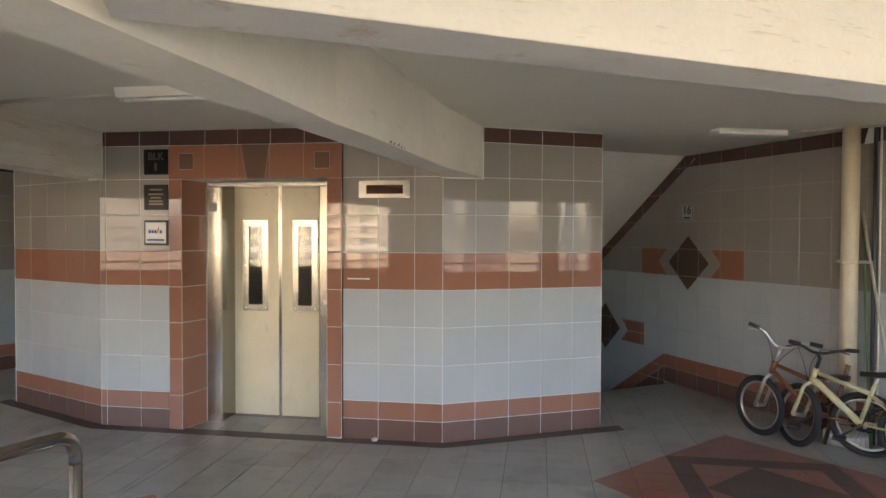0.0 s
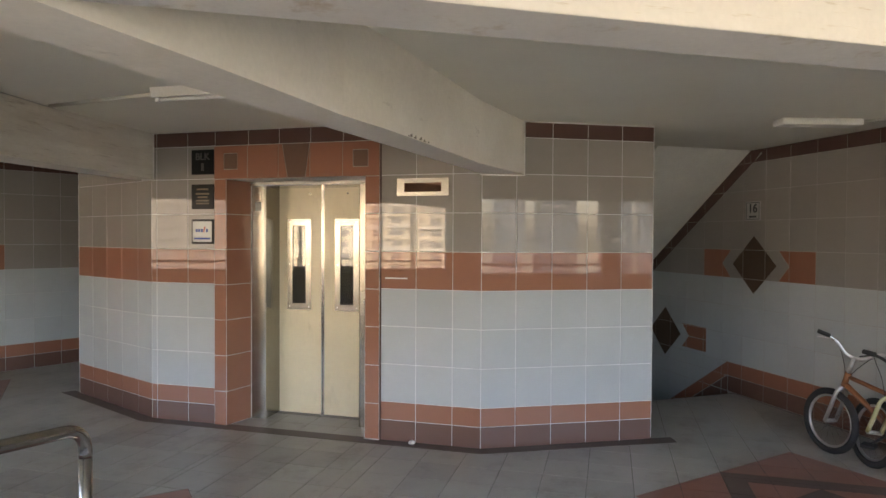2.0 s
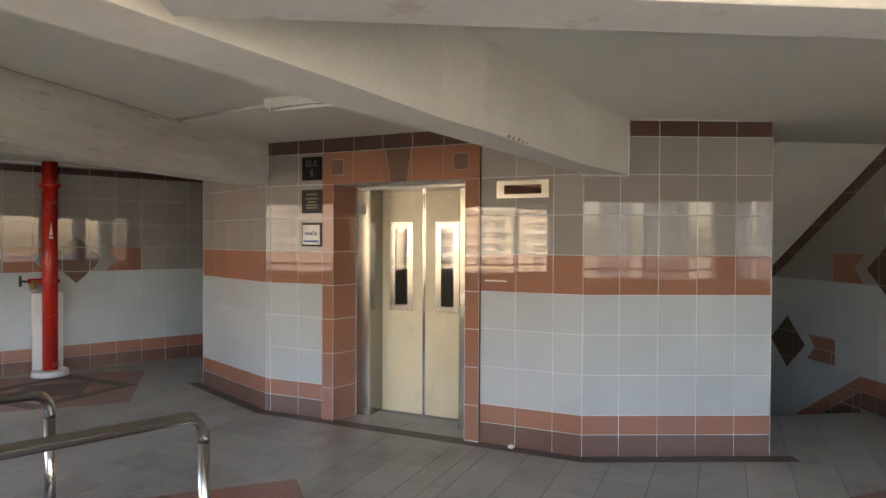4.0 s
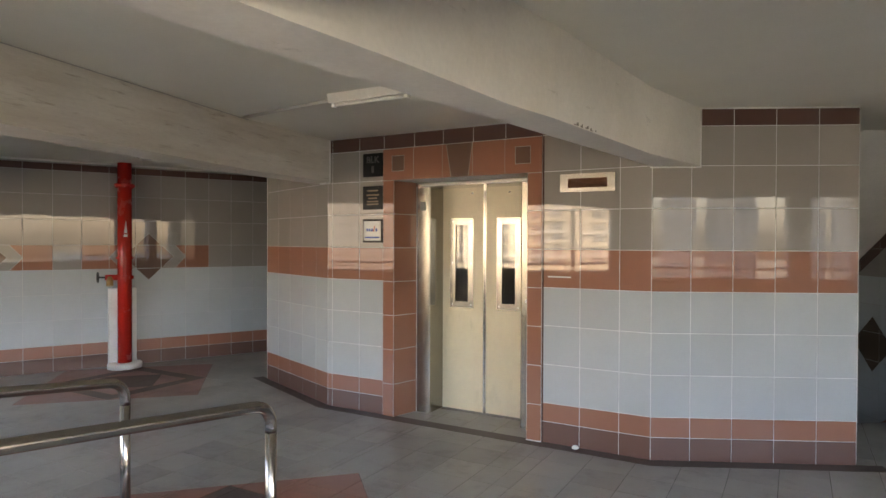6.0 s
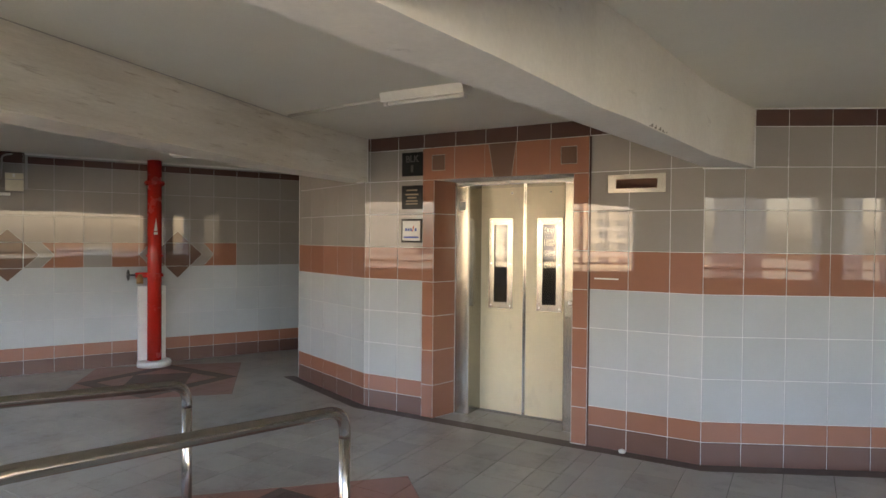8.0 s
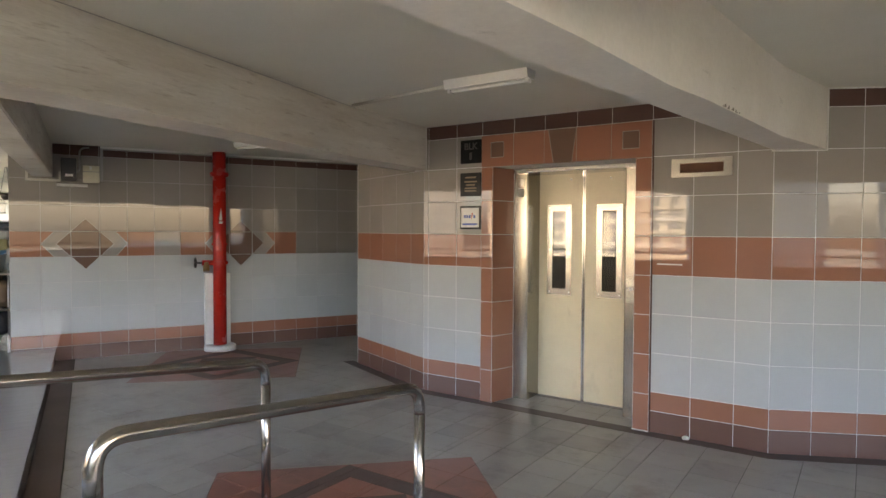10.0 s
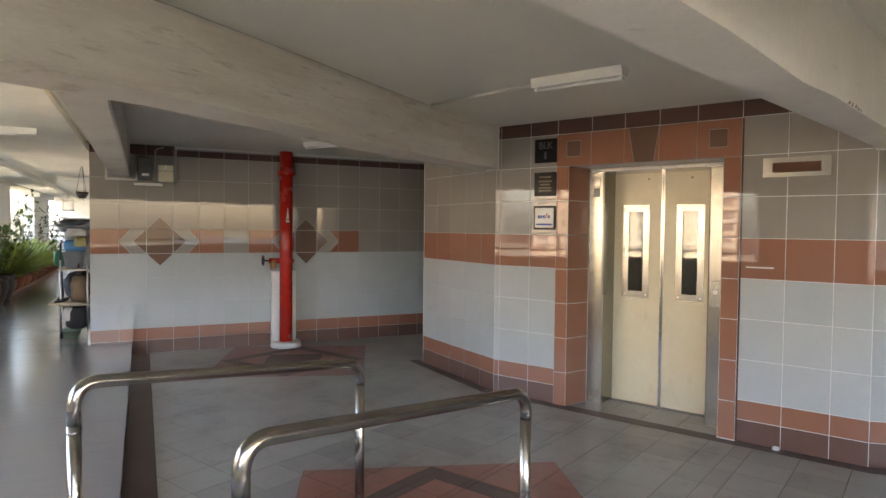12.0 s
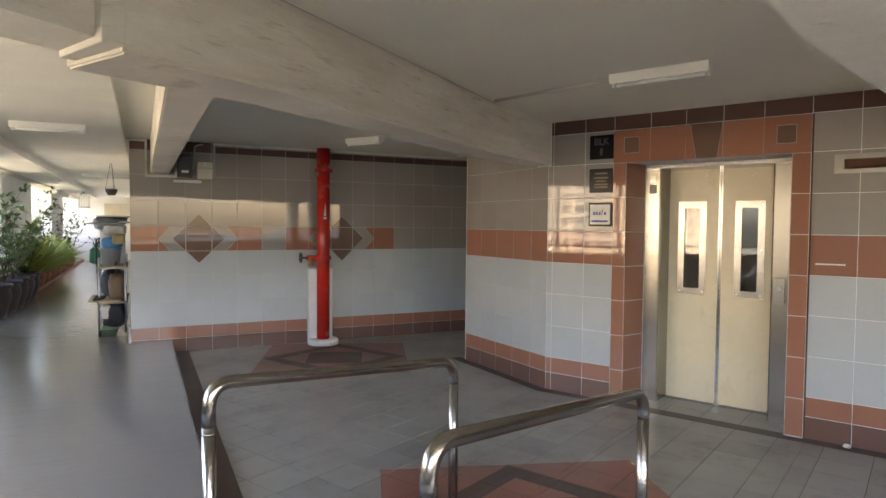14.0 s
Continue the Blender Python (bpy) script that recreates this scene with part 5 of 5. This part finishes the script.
M_LEAF = [material("leaf_green_%d" % k, c, rough=0.45, grain=0.25, scale=14, stain=0.3, stain_scale=9, bump=0.05) for k, c in
          enumerate(((0.09, 0.16, 0.04), (0.05, 0.10, 0.03), (0.30, 0.36, 0.07), (0.07, 0.12, 0.045)))]
for mt in M_LEAF:
    # leaves let some light through
    nt = mt.node_tree
    pn, on = nt.nodes["Principled BSDF"], nt.nodes["Material Output"]
    tr, mx = nt.nodes.new("ShaderNodeBsdfTranslucent"), nt.nodes.new("ShaderNodeMixShader")
    mx.inputs[0].default_value = 0.4
    nt.links.new(pn.inputs["Base Color"].links[0].from_socket, tr.inputs["Color"])
    nt.links.new(pn.outputs[0], mx.inputs[1])
    nt.links.new(tr.outputs[0], mx.inputs[2])
    nt.links.new(mx.outputs[0], on.inputs["Surface"])
M_STEM = material("stem_bark", (0.09, 0.065, 0.045), rough=0.8)
M_POT_DARK = material("dark_glazed_pot", (0.03, 0.02, 0.016), rough=0.5, stain=0.3)
M_POT_RED = material("terracotta_pot", (0.33, 0.12, 0.06), rough=0.75, stain=0.3, stain_scale=6)
M_SOIL = material("soil", (0.04, 0.03, 0.022), rough=1.0, bump=0.5)
M_FLOWER = material("red_flower", (0.6, 0.05, 0.06), rough=0.5)


def leaf(bm, p, d, length, width, droop, rng, segs=4):
    """One arched blade with a fold."""
    d = d.normalized()
    side = d.cross(Vector((0, 0, 1)))
    if side.length < 1e-3:
        side = Vector((1, 0, 0))
    side.normalize()
    rows = []
    q = p.copy()
    v = d.copy()
    for k in range(segs + 1):
        t = k / segs
        w = width * math.sin(math.pi * min(0.98, 0.12 + 0.88 * t)) * 0.5 + 0.001
        rows.append((bm.verts.new(q - side * w), bm.verts.new(q - Vector((0, 0, w * 0.3))), bm.verts.new(q + side * w)))
        v = (v + Vector((0, 0, -droop / segs))).normalized()
        q = q + v * (length / segs)
    for a, b in zip(rows, rows[1:]):
        bm.faces.new((a[0], a[1], b[1], b[0]))
        bm.faces.new((a[1], a[2], b[2], b[1]))


def pot(t, r, h, mat):
    bm = BM()
    lathe(bm, [(r * 0.62, 0), (r * 0.72, h * 0.15), (r * 0.98, h * 0.62), (r * 0.92, h * 0.88), (r * 1.05, h * 0.93), (r * 1.05, h), (r * 0.93, h), (r * 0.90, h * 0.9)], 24)
    part("pot", bm, mat, t)
    bm = BM()
    lathe(bm, [(r * 0.90, h * 0.86), (r * 0.90, h * 0.88)], 20)
    part("soil", bm, M_SOIL, t)


def potted(p, r, h, mat, kind, seed, label, group, scale=1.0):
    rng = random.Random(seed)
    t = thing("potted_plant", label, "potted plant", pose(p[0], p[1], DECK, 0, 0, rng.uniform(0, 360)), group)
    pot(t, r, h, mat)
    top = Vector((0, 0, h * 0.88))
    if kind == "fern":
        bm = BM()
        for k in range(70):
            a = rng.uniform(0, 6.283)
            e = rng.uniform(0.75, 1.42)
            d = Vector((math.cos(a) * math.cos(e), math.sin(a) * math.cos(e), math.sin(e)))
            leaf(bm, top + Vector((rng.uniform(-.05, .05), rng.uniform(-.05, .05), 0)), d, scale * rng.uniform(0.4, 0.8), rng.uniform(0.09, 0.15), rng.uniform(0.4, 1.1), rng, 6)
        part("foliage", bm, M_LEAF[2] if seed % 2 else M_LEAF[0], t)
    else:
        tips = []
        for k in range(rng.randint(4, 6)):
            bm = BM()
            a = rng.uniform(0, 6.283)
            q = top.copy()
            v = Vector((0.3 * math.cos(a), 0.3 * math.sin(a), 1)).normalized()
            pts = [q.copy()]
            n = rng.randint(5, 8)
            for i in range(n):
                v = (v + Vector((rng.uniform(-.35, .35), rng.uniform(-.35, .35), rng.uniform(-.1, .3)))).normalized()
                q = q + v * scale * rng.uniform(0.14, 0.22)
                pts.append(q.copy())
                tips.append((q.copy(), v.copy()))
                if i > 1:
                    s = Vector((rng.uniform(-1, 1), rng.uniform(-1, 1), rng.uniform(0, .6))).normalized()
                    e = q + s * 0.16 * scale
                    tube(bm, [q, e], 0.003, 5)
                    tips.append((e, s))
            tube(bm, pts, 0.008, 6, radii=[0.010 * (1 - 0.8 * i / len(pts)) for i in range(len(pts))])
            part("stem", bm, M_STEM, t)
        bm = BM()
        for q, v in tips:
            for k in range(8 if kind == "bush" else 4):
                d = (v + Vector((rng.uniform(-1, 1), rng.uniform(-1, 1), rng.uniform(-.6, .7)))).normalized()
                leaf(bm, q + d * 0.01, d, rng.uniform(0.06, 0.12), rng.uniform(0.028, 0.055), 0.6, rng, 3)
        part("foliage", bm, M_LEAF[rng.choice((0, 1, 3))], t)
        if kind == "bush" and seed % 3 == 0:
            for q, v in tips[::7]:
                bm = BM()
                for k in range(6):
                    d = Vector((math.cos(k), math.sin(k), 0.5))
                    leaf(bm, q + Vector((0, 0, 0.01)), d, 0.045, 0.035, 0.3, rng, 3)
                part("flower", bm, M_FLOWER, t, "small red flower")
    return t


G = "potted plants along the corridor"
big = "leafy shrub in a large dark glazed pot"
for k, (u, v, kind, sc) in enumerate(((2.9, 1.88, "bush", 1.15), (3.6, 1.86, "bush", 0.9), (4.2, 1.84, "bush", 0.75), (4.85, 1.84, "twig", 1.0), (5.5, 1.84, "twig", 0.6))):
    potted(left_wing(u, v), 0.25, 0.50, M_POT_DARK, kind, 3 * k, big if kind == "bush" else "sparse green plant in a large dark glazed pot", G, sc)
for k, u in enumerate((6.3, 6.8, 7.3, 7.8, 8.3, 8.8, 9.3, 9.8, 10.3, 10.8)):
    potted(left_wing(u, 2.0 - 0.06 * (k % 2)), 0.16, 0.28, M_POT_RED, "fern", 21 + 2 * k, "yellow-green fern in a terracotta pot", G, 1.25)
for k, u in enumerate((11.6, 12.6, 13.7, 15.0)):
    potted(left_wing(u, 1.98), 0.16, 0.28, M_POT_RED, "twig", 40 + k, "tall straggly shrub in a terracotta pot", G, 1.15)
for k, u in enumerate((8.6, 10.0)):
    potted(left_wing(u, 2.12), 0.15, 0.3, M_POT_RED, "twig", 60 + k, "tall thin branching shrub in a terracotta pot", G, 1.25)
potted(left_wing(17.2, 1.25), 0.17, 0.30, M_POT_RED, "twig", 77, "small plant in a terracotta pot by the end wall", G, 0.5)

# hanging pot
hp = thing("hanging_pot", "small dark pot hanging from the ceiling on strings", "hanging pot", pose(*left_wing(3.1, 0.31), 2.02))
bm = BM()
lathe(bm, [(0.05, 0), (0.085, 0.06), (0.09, 0.10), (0.08, 0.10)], 16)
part("pot", bm, M_POT_DARK, hp)
for k in range(3):
    a = k * 2.094
    bm = BM()
    tube(bm, [(0.085 * math.cos(a), 0.085 * math.sin(a), 0.09), (0.006 * math.cos(a), 0.006 * math.sin(a), CEIL - 2.03)], 0.003, 5)
    part("string", bm, M_BLACK, hp)
bc = thing("bird_cage", "small white wire cage hung on the far pier", "cage", pose(*left_wing(12.2, 1.35), 2.0))
bm = BM()
for k in range(14):
    a = 2 * math.pi * k / 14
    tube(bm, [(0.14 * math.cos(a), 0.14 * math.sin(a), 0), (0.14 * math.cos(a), 0.14 * math.sin(a), 0.32), (0.02 * math.cos(a), 0.02 * math.sin(a), 0.40), (0, 0, 0.585)], 0.004, 5)
part("wirework", bm, M_BAMBOO, bc)
bm = BM()
lathe(bm, [(0.15, -0.02), (0.15, 0.01)], 18)
part("base", bm, M_BAMBOO, bc)

# trolley with household clutter against the wing wall
FW = wall_frame(left_wing(0.42, 0.02), UL)
FW = Matrix.Translation((0, 0, DECK)) @ FW @ Matrix.Diagonal((1, 0.82, 1, 1))
# local x along the corridor, y away from the wall, z up


def W(*p):
    return FW @ Vector((p[0], -p[1], p[2]))


def boxw(bm, x0, x1, y0, y1, z0, z1, bevel):
    return box(bm, x0, x1, -y1, -y0, z0, z1, bevel, FW)


tro = thing("trolley", "metal trolley rack heaped with household things", "trolley")
for x in (0.15, 1.15):
    for y in (-0.42, -0.06):
        bm = BM()
        tube(bm, [W(x, y, 0.05), W(x, y, 1.0)], 0.012, 8)
        part("upright", bm, M_SILVER, tro)
for z in (0.42, 0.86):
    bm = BM()
    boxw(bm, 0.10, 1.2, -0.45, -0.03, z, z + 0.022, 0.004)
    part("shelf", bm, material("shelf_board_%d" % int(z * 100), (0.42, 0.36, 0.28), rough=0.6), tro)
bm = BM()
tube(bm, [W(*p) for p in rounded([(0.9, -0.46, 0.2), (0.85, -0.50, 0.95), (0.85, -0.50, 1.2), (1.2, -0.50, 1.2)], 0.06)], 0.012, 8)
part("handle", bm, M_BLACK, tro, "dark folding handle")
for x in (0.15, 1.15):
    bm = BM()
    tube(bm, [W(x, -0.43, 0.045), W(x, -0.39, 0.045)], 0.045, 14)
    part("castor", bm, M_BLACK, tro)
rng = random.Random(9)


def heap(name, label, cat, colour, x0, x1, y0, y1, z0, z1, rough=0.5, lumps=0.3, seed=1):
    """A soft bundle with an uneven, creased surface."""
    t = thing(name, label, cat, FW @ pose((x0 + x1) / 2, -(y0 + y1) / 2, z0))
    bm = BM()
    bmesh.ops.create_icosphere(bm, subdivisions=3, radius=1.0)
    hx, hy, hz = (x1 - x0) / 2, (y1 - y0) / 2, (z1 - z0)
    for v in bm.verts:
        n = noise.noise(v.co * 2.2 + Vector((seed, 0, 0))) * lumps + noise.noise(v.co * 6 + Vector((0, seed, 0))) * lumps * 0.4
        c = v.co * (1 + n)
        sq = [math.copysign(abs(k) ** 0.6, k) for k in c]
        v.co = Vector((sq[0] * hx, sq[1] * hy, max(0, (sq[2] + 1) / 2) * hz))
    for f in bm.faces:
        f.smooth = True
    part("body", bm, material(name + "_cloth_%d" % seed, colour, rough=rough, bump=0.3, bump_scale=40), t)
    return t


heap("plastic_bag", "crumpled green plastic bag hanging on the trolley", "bag", (0.02, 0.20, 0.10), 0.9, 1.2, -0.62, -0.36, 0.86, 1.10, 0.3, 0.25, 2)
heap("plastic_bag", "bright blue plastic bag on the trolley", "bag", (0.08, 0.28, 0.55), 0.22, 0.52, -0.40, -0.10, 1.10, 1.25, 0.35, 0.3, 3)
heap("plastic_bag", "yellow and white carrier bag on the trolley", "bag", (0.36, 0.31, 0.14), 0.16, 0.32, -0.24, -0.06, 1.16, 1.30, 0.4, 0.5, 4)
heap("bundle", "heap of grey plastic sheets on top of the trolley", "bundle", (0.30, 0.33, 0.36), 0.55, 1.35, -0.52, -0.06, 1.34, 1.44, 0.35, 0.25, 5)
for k in range(5):
    fl_ = thing("cardboard_sheet", "flattened grey-blue cardboard sheet on the trolley heap", "cardboard", FW @ pose(0.95 + 0.03 * k, 0.30 - 0.015 * k, 1.425 + 0.022 * k, rng.uniform(-4, 4), rng.uniform(-5, 5), rng.uniform(-14, 14)),
                "sheets on the trolley")
    bm = BM()
    box(bm, -0.40 + 0.03 * k, 0.36, -0.22, 0.24, 0, 0.016, 0.004)
    part("sheet", bm, material("sheet_%d" % k, ((0.30, 0.34, 0.37), (0.20, 0.23, 0.25), (0.42, 0.43, 0.42), (0.16, 0.20, 0.24), (0.36, 0.38, 0.38))[k], rough=0.5), fl_)
heap("bundle", "flattened grey sacks on top of the trolley", "bundle", (0.16, 0.19, 0.21), 0.6, 1.3, -0.54, -0.1, 1.43, 1.50, 0.35, 0.3, 6)
heap("bundle", "black and white cloth bundle under the trolley", "bundle", (0.03, 0.03, 0.035), 0.12, 0.6, -0.36, -0.05, 0.10, 0.42, 0.8, 0.3, 7)
heap("bundle", "white cloth tucked under the trolley shelf", "bundle", (0.6, 0.58, 0.55), 0.14, 0.3, -0.40, -0.2, 0.22, 0.40, 0.8, 0.3, 8)
heap("bundle", "dark folded bags on the trolley shelf", "bundle", (0.05, 0.05, 0.055), 0.5, 1.15, -0.44, -0.08, 0.442, 0.80, 0.6, 0.4, 11)
heap("bundle", "brown paper sacks on the trolley shelf", "bundle", (0.20, 0.13, 0.08), 0.12, 0.5, -0.30, -0.05, 0.442, 0.78, 0.7, 0.4, 12)
heap("bundle", "white cloth bundle on the heap", "bundle", (0.55, 0.54, 0.5), 0.2, 0.6, -0.36, -0.05, 1.27, 1.40, 0.7, 0.45, 13)
bk = thing("bucket", "grey plastic bucket on the trolley shelf", "bucket", FW @ pose(0.45, 0.27, 0.882))
bm = BM()
lathe(bm, [(0.12, 0), (0.155, 0.21), (0.165, 0.21), (0.165, 0.225), (0.15, 0.225), (0.118, 0.01)], 24)
part("body", bm, material("grey_bucket", (0.33, 0.34, 0.36), rough=0.4), bk)
wb = thing("storage_box", "white plastic box on the trolley shelf", "box")
bm = BM()
boxw(bm, 0.80, 1.18, -0.44, -0.08, 0.882, 1.33, 0.02)
part("body", bm, M_PLASTIC_W, wb)
bm = BM()
boxw(bm, 0.785, 1.195, -0.455, -0.065, 1.30, 1.345, 0.01)
part("lid", bm, M_PLASTIC_W, wb)
bd_ = thing("wooden_board", "brown wooden board leaning in the trolley", "board")
bm = BM()
box(bm, -0.3, 0.3, -0.01, 0.01, 0, 0.42, 0.004, FW @ pose(0.45, 0.25, 0.444, 8, 25, 0))
part("plank", bm, material("brown_wood", (0.16, 0.07, 0.04), rough=0.5, stretch=(1, 1, 6)), bd_)
pk = thing("wooden_plank", "pale wooden plank on the lower shelf with dark shoes", "plank")
bm = BM()
boxw(bm, 0.0, 0.75, -0.56, -0.12, 0.446, 0.47, 0.005)
part("plank", bm, material("pale_wood", (0.45, 0.36, 0.25), rough=0.6, stretch=(6, 1, 1)), pk)
for k in range(2):
    sh = thing("slipper", "dark rubber slipper on the plank", "slipper", FW @ pose(0.18 + 0.22 * k, 0.42, 0.471, 0, 0, 60), "slippers on the plank")
    bm = BM()
    prism(bm, [(0.04 * math.cos(a) + (0.03 * math.sin(a) if 0 else 0), 0.12 * math.sin(a)) for a in [2 * math.pi * j / 16 for j in range(16)]], 0, 0.018)
    part("sole", bm, M_RUBBER, sh)
    bm = BM()
    tube(bm, [(-0.04, 0.03, 0.015), (0, 0.05, 0.05), (0.04, 0.03, 0.015)], 0.009, 6)
    part("strap", bm, M_BLACK, sh)
bs = thing("basin", "pale green plastic basin on the floor under the trolley", "basin", FW @ pose(0.32, 0.3, 0))
bm = BM()
lathe(bm, [(0.10, 0), (0.14, 0.08), (0.15, 0.08), (0.15, 0.09), (0.13, 0.09), (0.098, 0.008)], 20)
part("bowl", bm, material("pale_green_plastic", (0.25, 0.36, 0.28), rough=0.4), bs)

# ---- outside: ground, blocks of flats, trees ----
GROUND = -44.0
bm = BM()
prism(bm, [(-1500, -1500), (1500, -1500), (1500, 1500), (-1500, 1500)], GROUND - 1, GROUND)
M_GROUND = material("ground_mixed", (0.20, 0.19, 0.15), rough=0.9, stain=0.6, stain_scale=0.03, scale=0.6, grain=0.2, bump=0, stain_colour=(0.07, 0.10, 0.04))
structure("ground", bm, M_GROUND, "pale paved ground and grass far below", "ground")
M_FACADE = [material("facade_%d" % k, c, rough=0.85, stain=0.15, stain_scale=0.08, scale=2, bump=0) for k, c in
            enumerate(((0.54, 0.47, 0.35), (0.66, 0.65, 0.62), (0.20, 0.185, 0.16), (0.40, 0.41, 0.42)))]
M_WINDOW_FAR = material("far_window", (0.17, 0.17, 0.17), rough=0.15, bump=0)
M_LEDGE = material("far_ledge", (0.58, 0.54, 0.46), rough=0.8, bump=0)


def block(x, y, w, d, top, yaw, mat, label, bays, first):
    t = thing("apartment_block", label, "apartment block", pose(x, y, GROUND, 0, 0, yaw), "blocks of flats")
    h = top - GROUND
    bm = BM()
    box(bm, -w / 2, w / 2, 0, -d, 0, h)
    part("walls", bm, mat, t)
    bm = BM()
    box(bm, -w / 2 - 0.4, w / 2 + 0.4, 0.4, -d - 0.4, h, h + 0.8)
    box(bm, -w / 6, w / 6, -2, -d + 2, h + 0.8, h + 4)
    part("roof", bm, M_LEDGE, t)
    step = w / bays
    n = int(h / 2.8)
    made = {}
    for j in range(first, n):
        z = 2.8 * j
        bl2 = BM()
        box(bl2, -w / 2, w / 2, 0, 0.35, z, z + 0.9)
        part("ledge", bl2, M_LEDGE if (j % 2 and mat is not M_FACADE[2]) else mat, t)
        for i in range(bays):
            cx = -w / 2 + step * (i + 0.5)
            ww = step * (0.32 if (i + j) % 3 else 0.26)
            key = round(ww, 3)
            if key not in made:
                b = BM()
                box(b, -ww, ww, -0.02, 0.04, 0.0, 1.35)
                me = bpy.data.meshes.new("window")
                b.to_mesh(me)
                b.free()
                me.materials.append(M_WINDOW_FAR)
                made[key] = me
            ob = new("window", made[key])
            ob.parent = t
            ob.matrix_basis = pose(cx, 0, z + 1.05)
    for k in range(bays // 3):
        b = BM()
        cx = -w / 2 + step * 3 * (k + 0.5)
        box(b, cx - 0.4, cx + 0.4, 0.0, 1.4, 0, h)
        part("fin", b, mat, t)


block(-57, -132, 46, 14, 38, -24, M_FACADE[0], "sunlit cream block of flats with rows of windows", 10, 4)
# the dark facade_2 tone of these three blocks holds back light from the left
block(-112, -112, 56, 14, 30, -38, M_FACADE[2], "tall grey-cream block of flats", 14, 4)
block(-105, -22, 60, 12, 10, -72, M_FACADE[2], "long brown-cream block of flats", 18, 11)
block(-150, -70, 60, 12, 20, -60, M_FACADE[2], "long brown-cream block of flats", 16, 9)
block(-4, -170, 20, 14, 20, 0, M_FACADE[1], "tall pale tower of flats far away", 6, 9)
block(227, -240, 17, 16, 62, 43, M_FACADE[1], "tall white tower of flats with close rows of ledges", 5, 3)
block(303, -277, 29, 16, 48, 47, M_FACADE[3], "broad hazy grey tower of flats far away", 7, 3)
block(252, -184, 9, 12, 24, 53, M_FACADE[3], "hazy grey tower of flats far away", 4, 3)
block(261, -178, 8, 12, 22, 54, M_FACADE[1], "white tower of flats with upright fins", 5, 3)
block(330, -60, 160, 14, -6, 78, M_FACADE[1], "long pale block of flats far away", 24, 4)


def tree(x, y, h, seed):
    rng = random.Random(seed)
    t = thing("tree", "broad green tree far below", "tree", pose(x, y, GROUND), "trees below")
    bm = BM()
    tube(bm, [(0, 0, 0), (0.2, 0.1, h * 0.45), (0.1, 0.3, h * 0.75)], 0.3, 8, radii=[0.4, 0.28, 0.12])
    for k in range(6):
        a = k * 1.05 + rng.uniform(0, 0.5)
        tube(bm, [(0.15, 0.1, h * 0.4), (h * 0.25 * math.cos(a), h * 0.25 * math.sin(a), h * 0.75)], 0.1, 6, radii=[0.16, 0.04])
    part("trunk", bm, M_STEM, t)
    bm = BM()
    for k in range(420):
        a, e, r = rng.uniform(0, 6.283), rng.uniform(-0.4, 1.5), rng.uniform(0.55, 1.0) ** 0.6
        c = Vector((math.cos(a) * math.cos(e) * h * 0.42 * r, math.sin(a) * math.cos(e) * h * 0.42 * r, h * 0.68 + math.sin(e) * h * 0.32 * r))
        for _ in range(2):
            d = Vector((rng.uniform(-1, 1), rng.uniform(-1, 1), rng.uniform(-0.5, 0.6)))
            leaf(bm, c, d, rng.uniform(0.5, 1.0), rng.uniform(0.3, 0.6), 0.5, rng, 2)
    part("crown", bm, M_LEAF[seed % 2], t)


for k in range(10):
    tree(-45 + 11 * k + (k * 7) % 5, -34 - (k * 13) % 9, 10 + (k * 5) % 5, k)

lay_tiles()
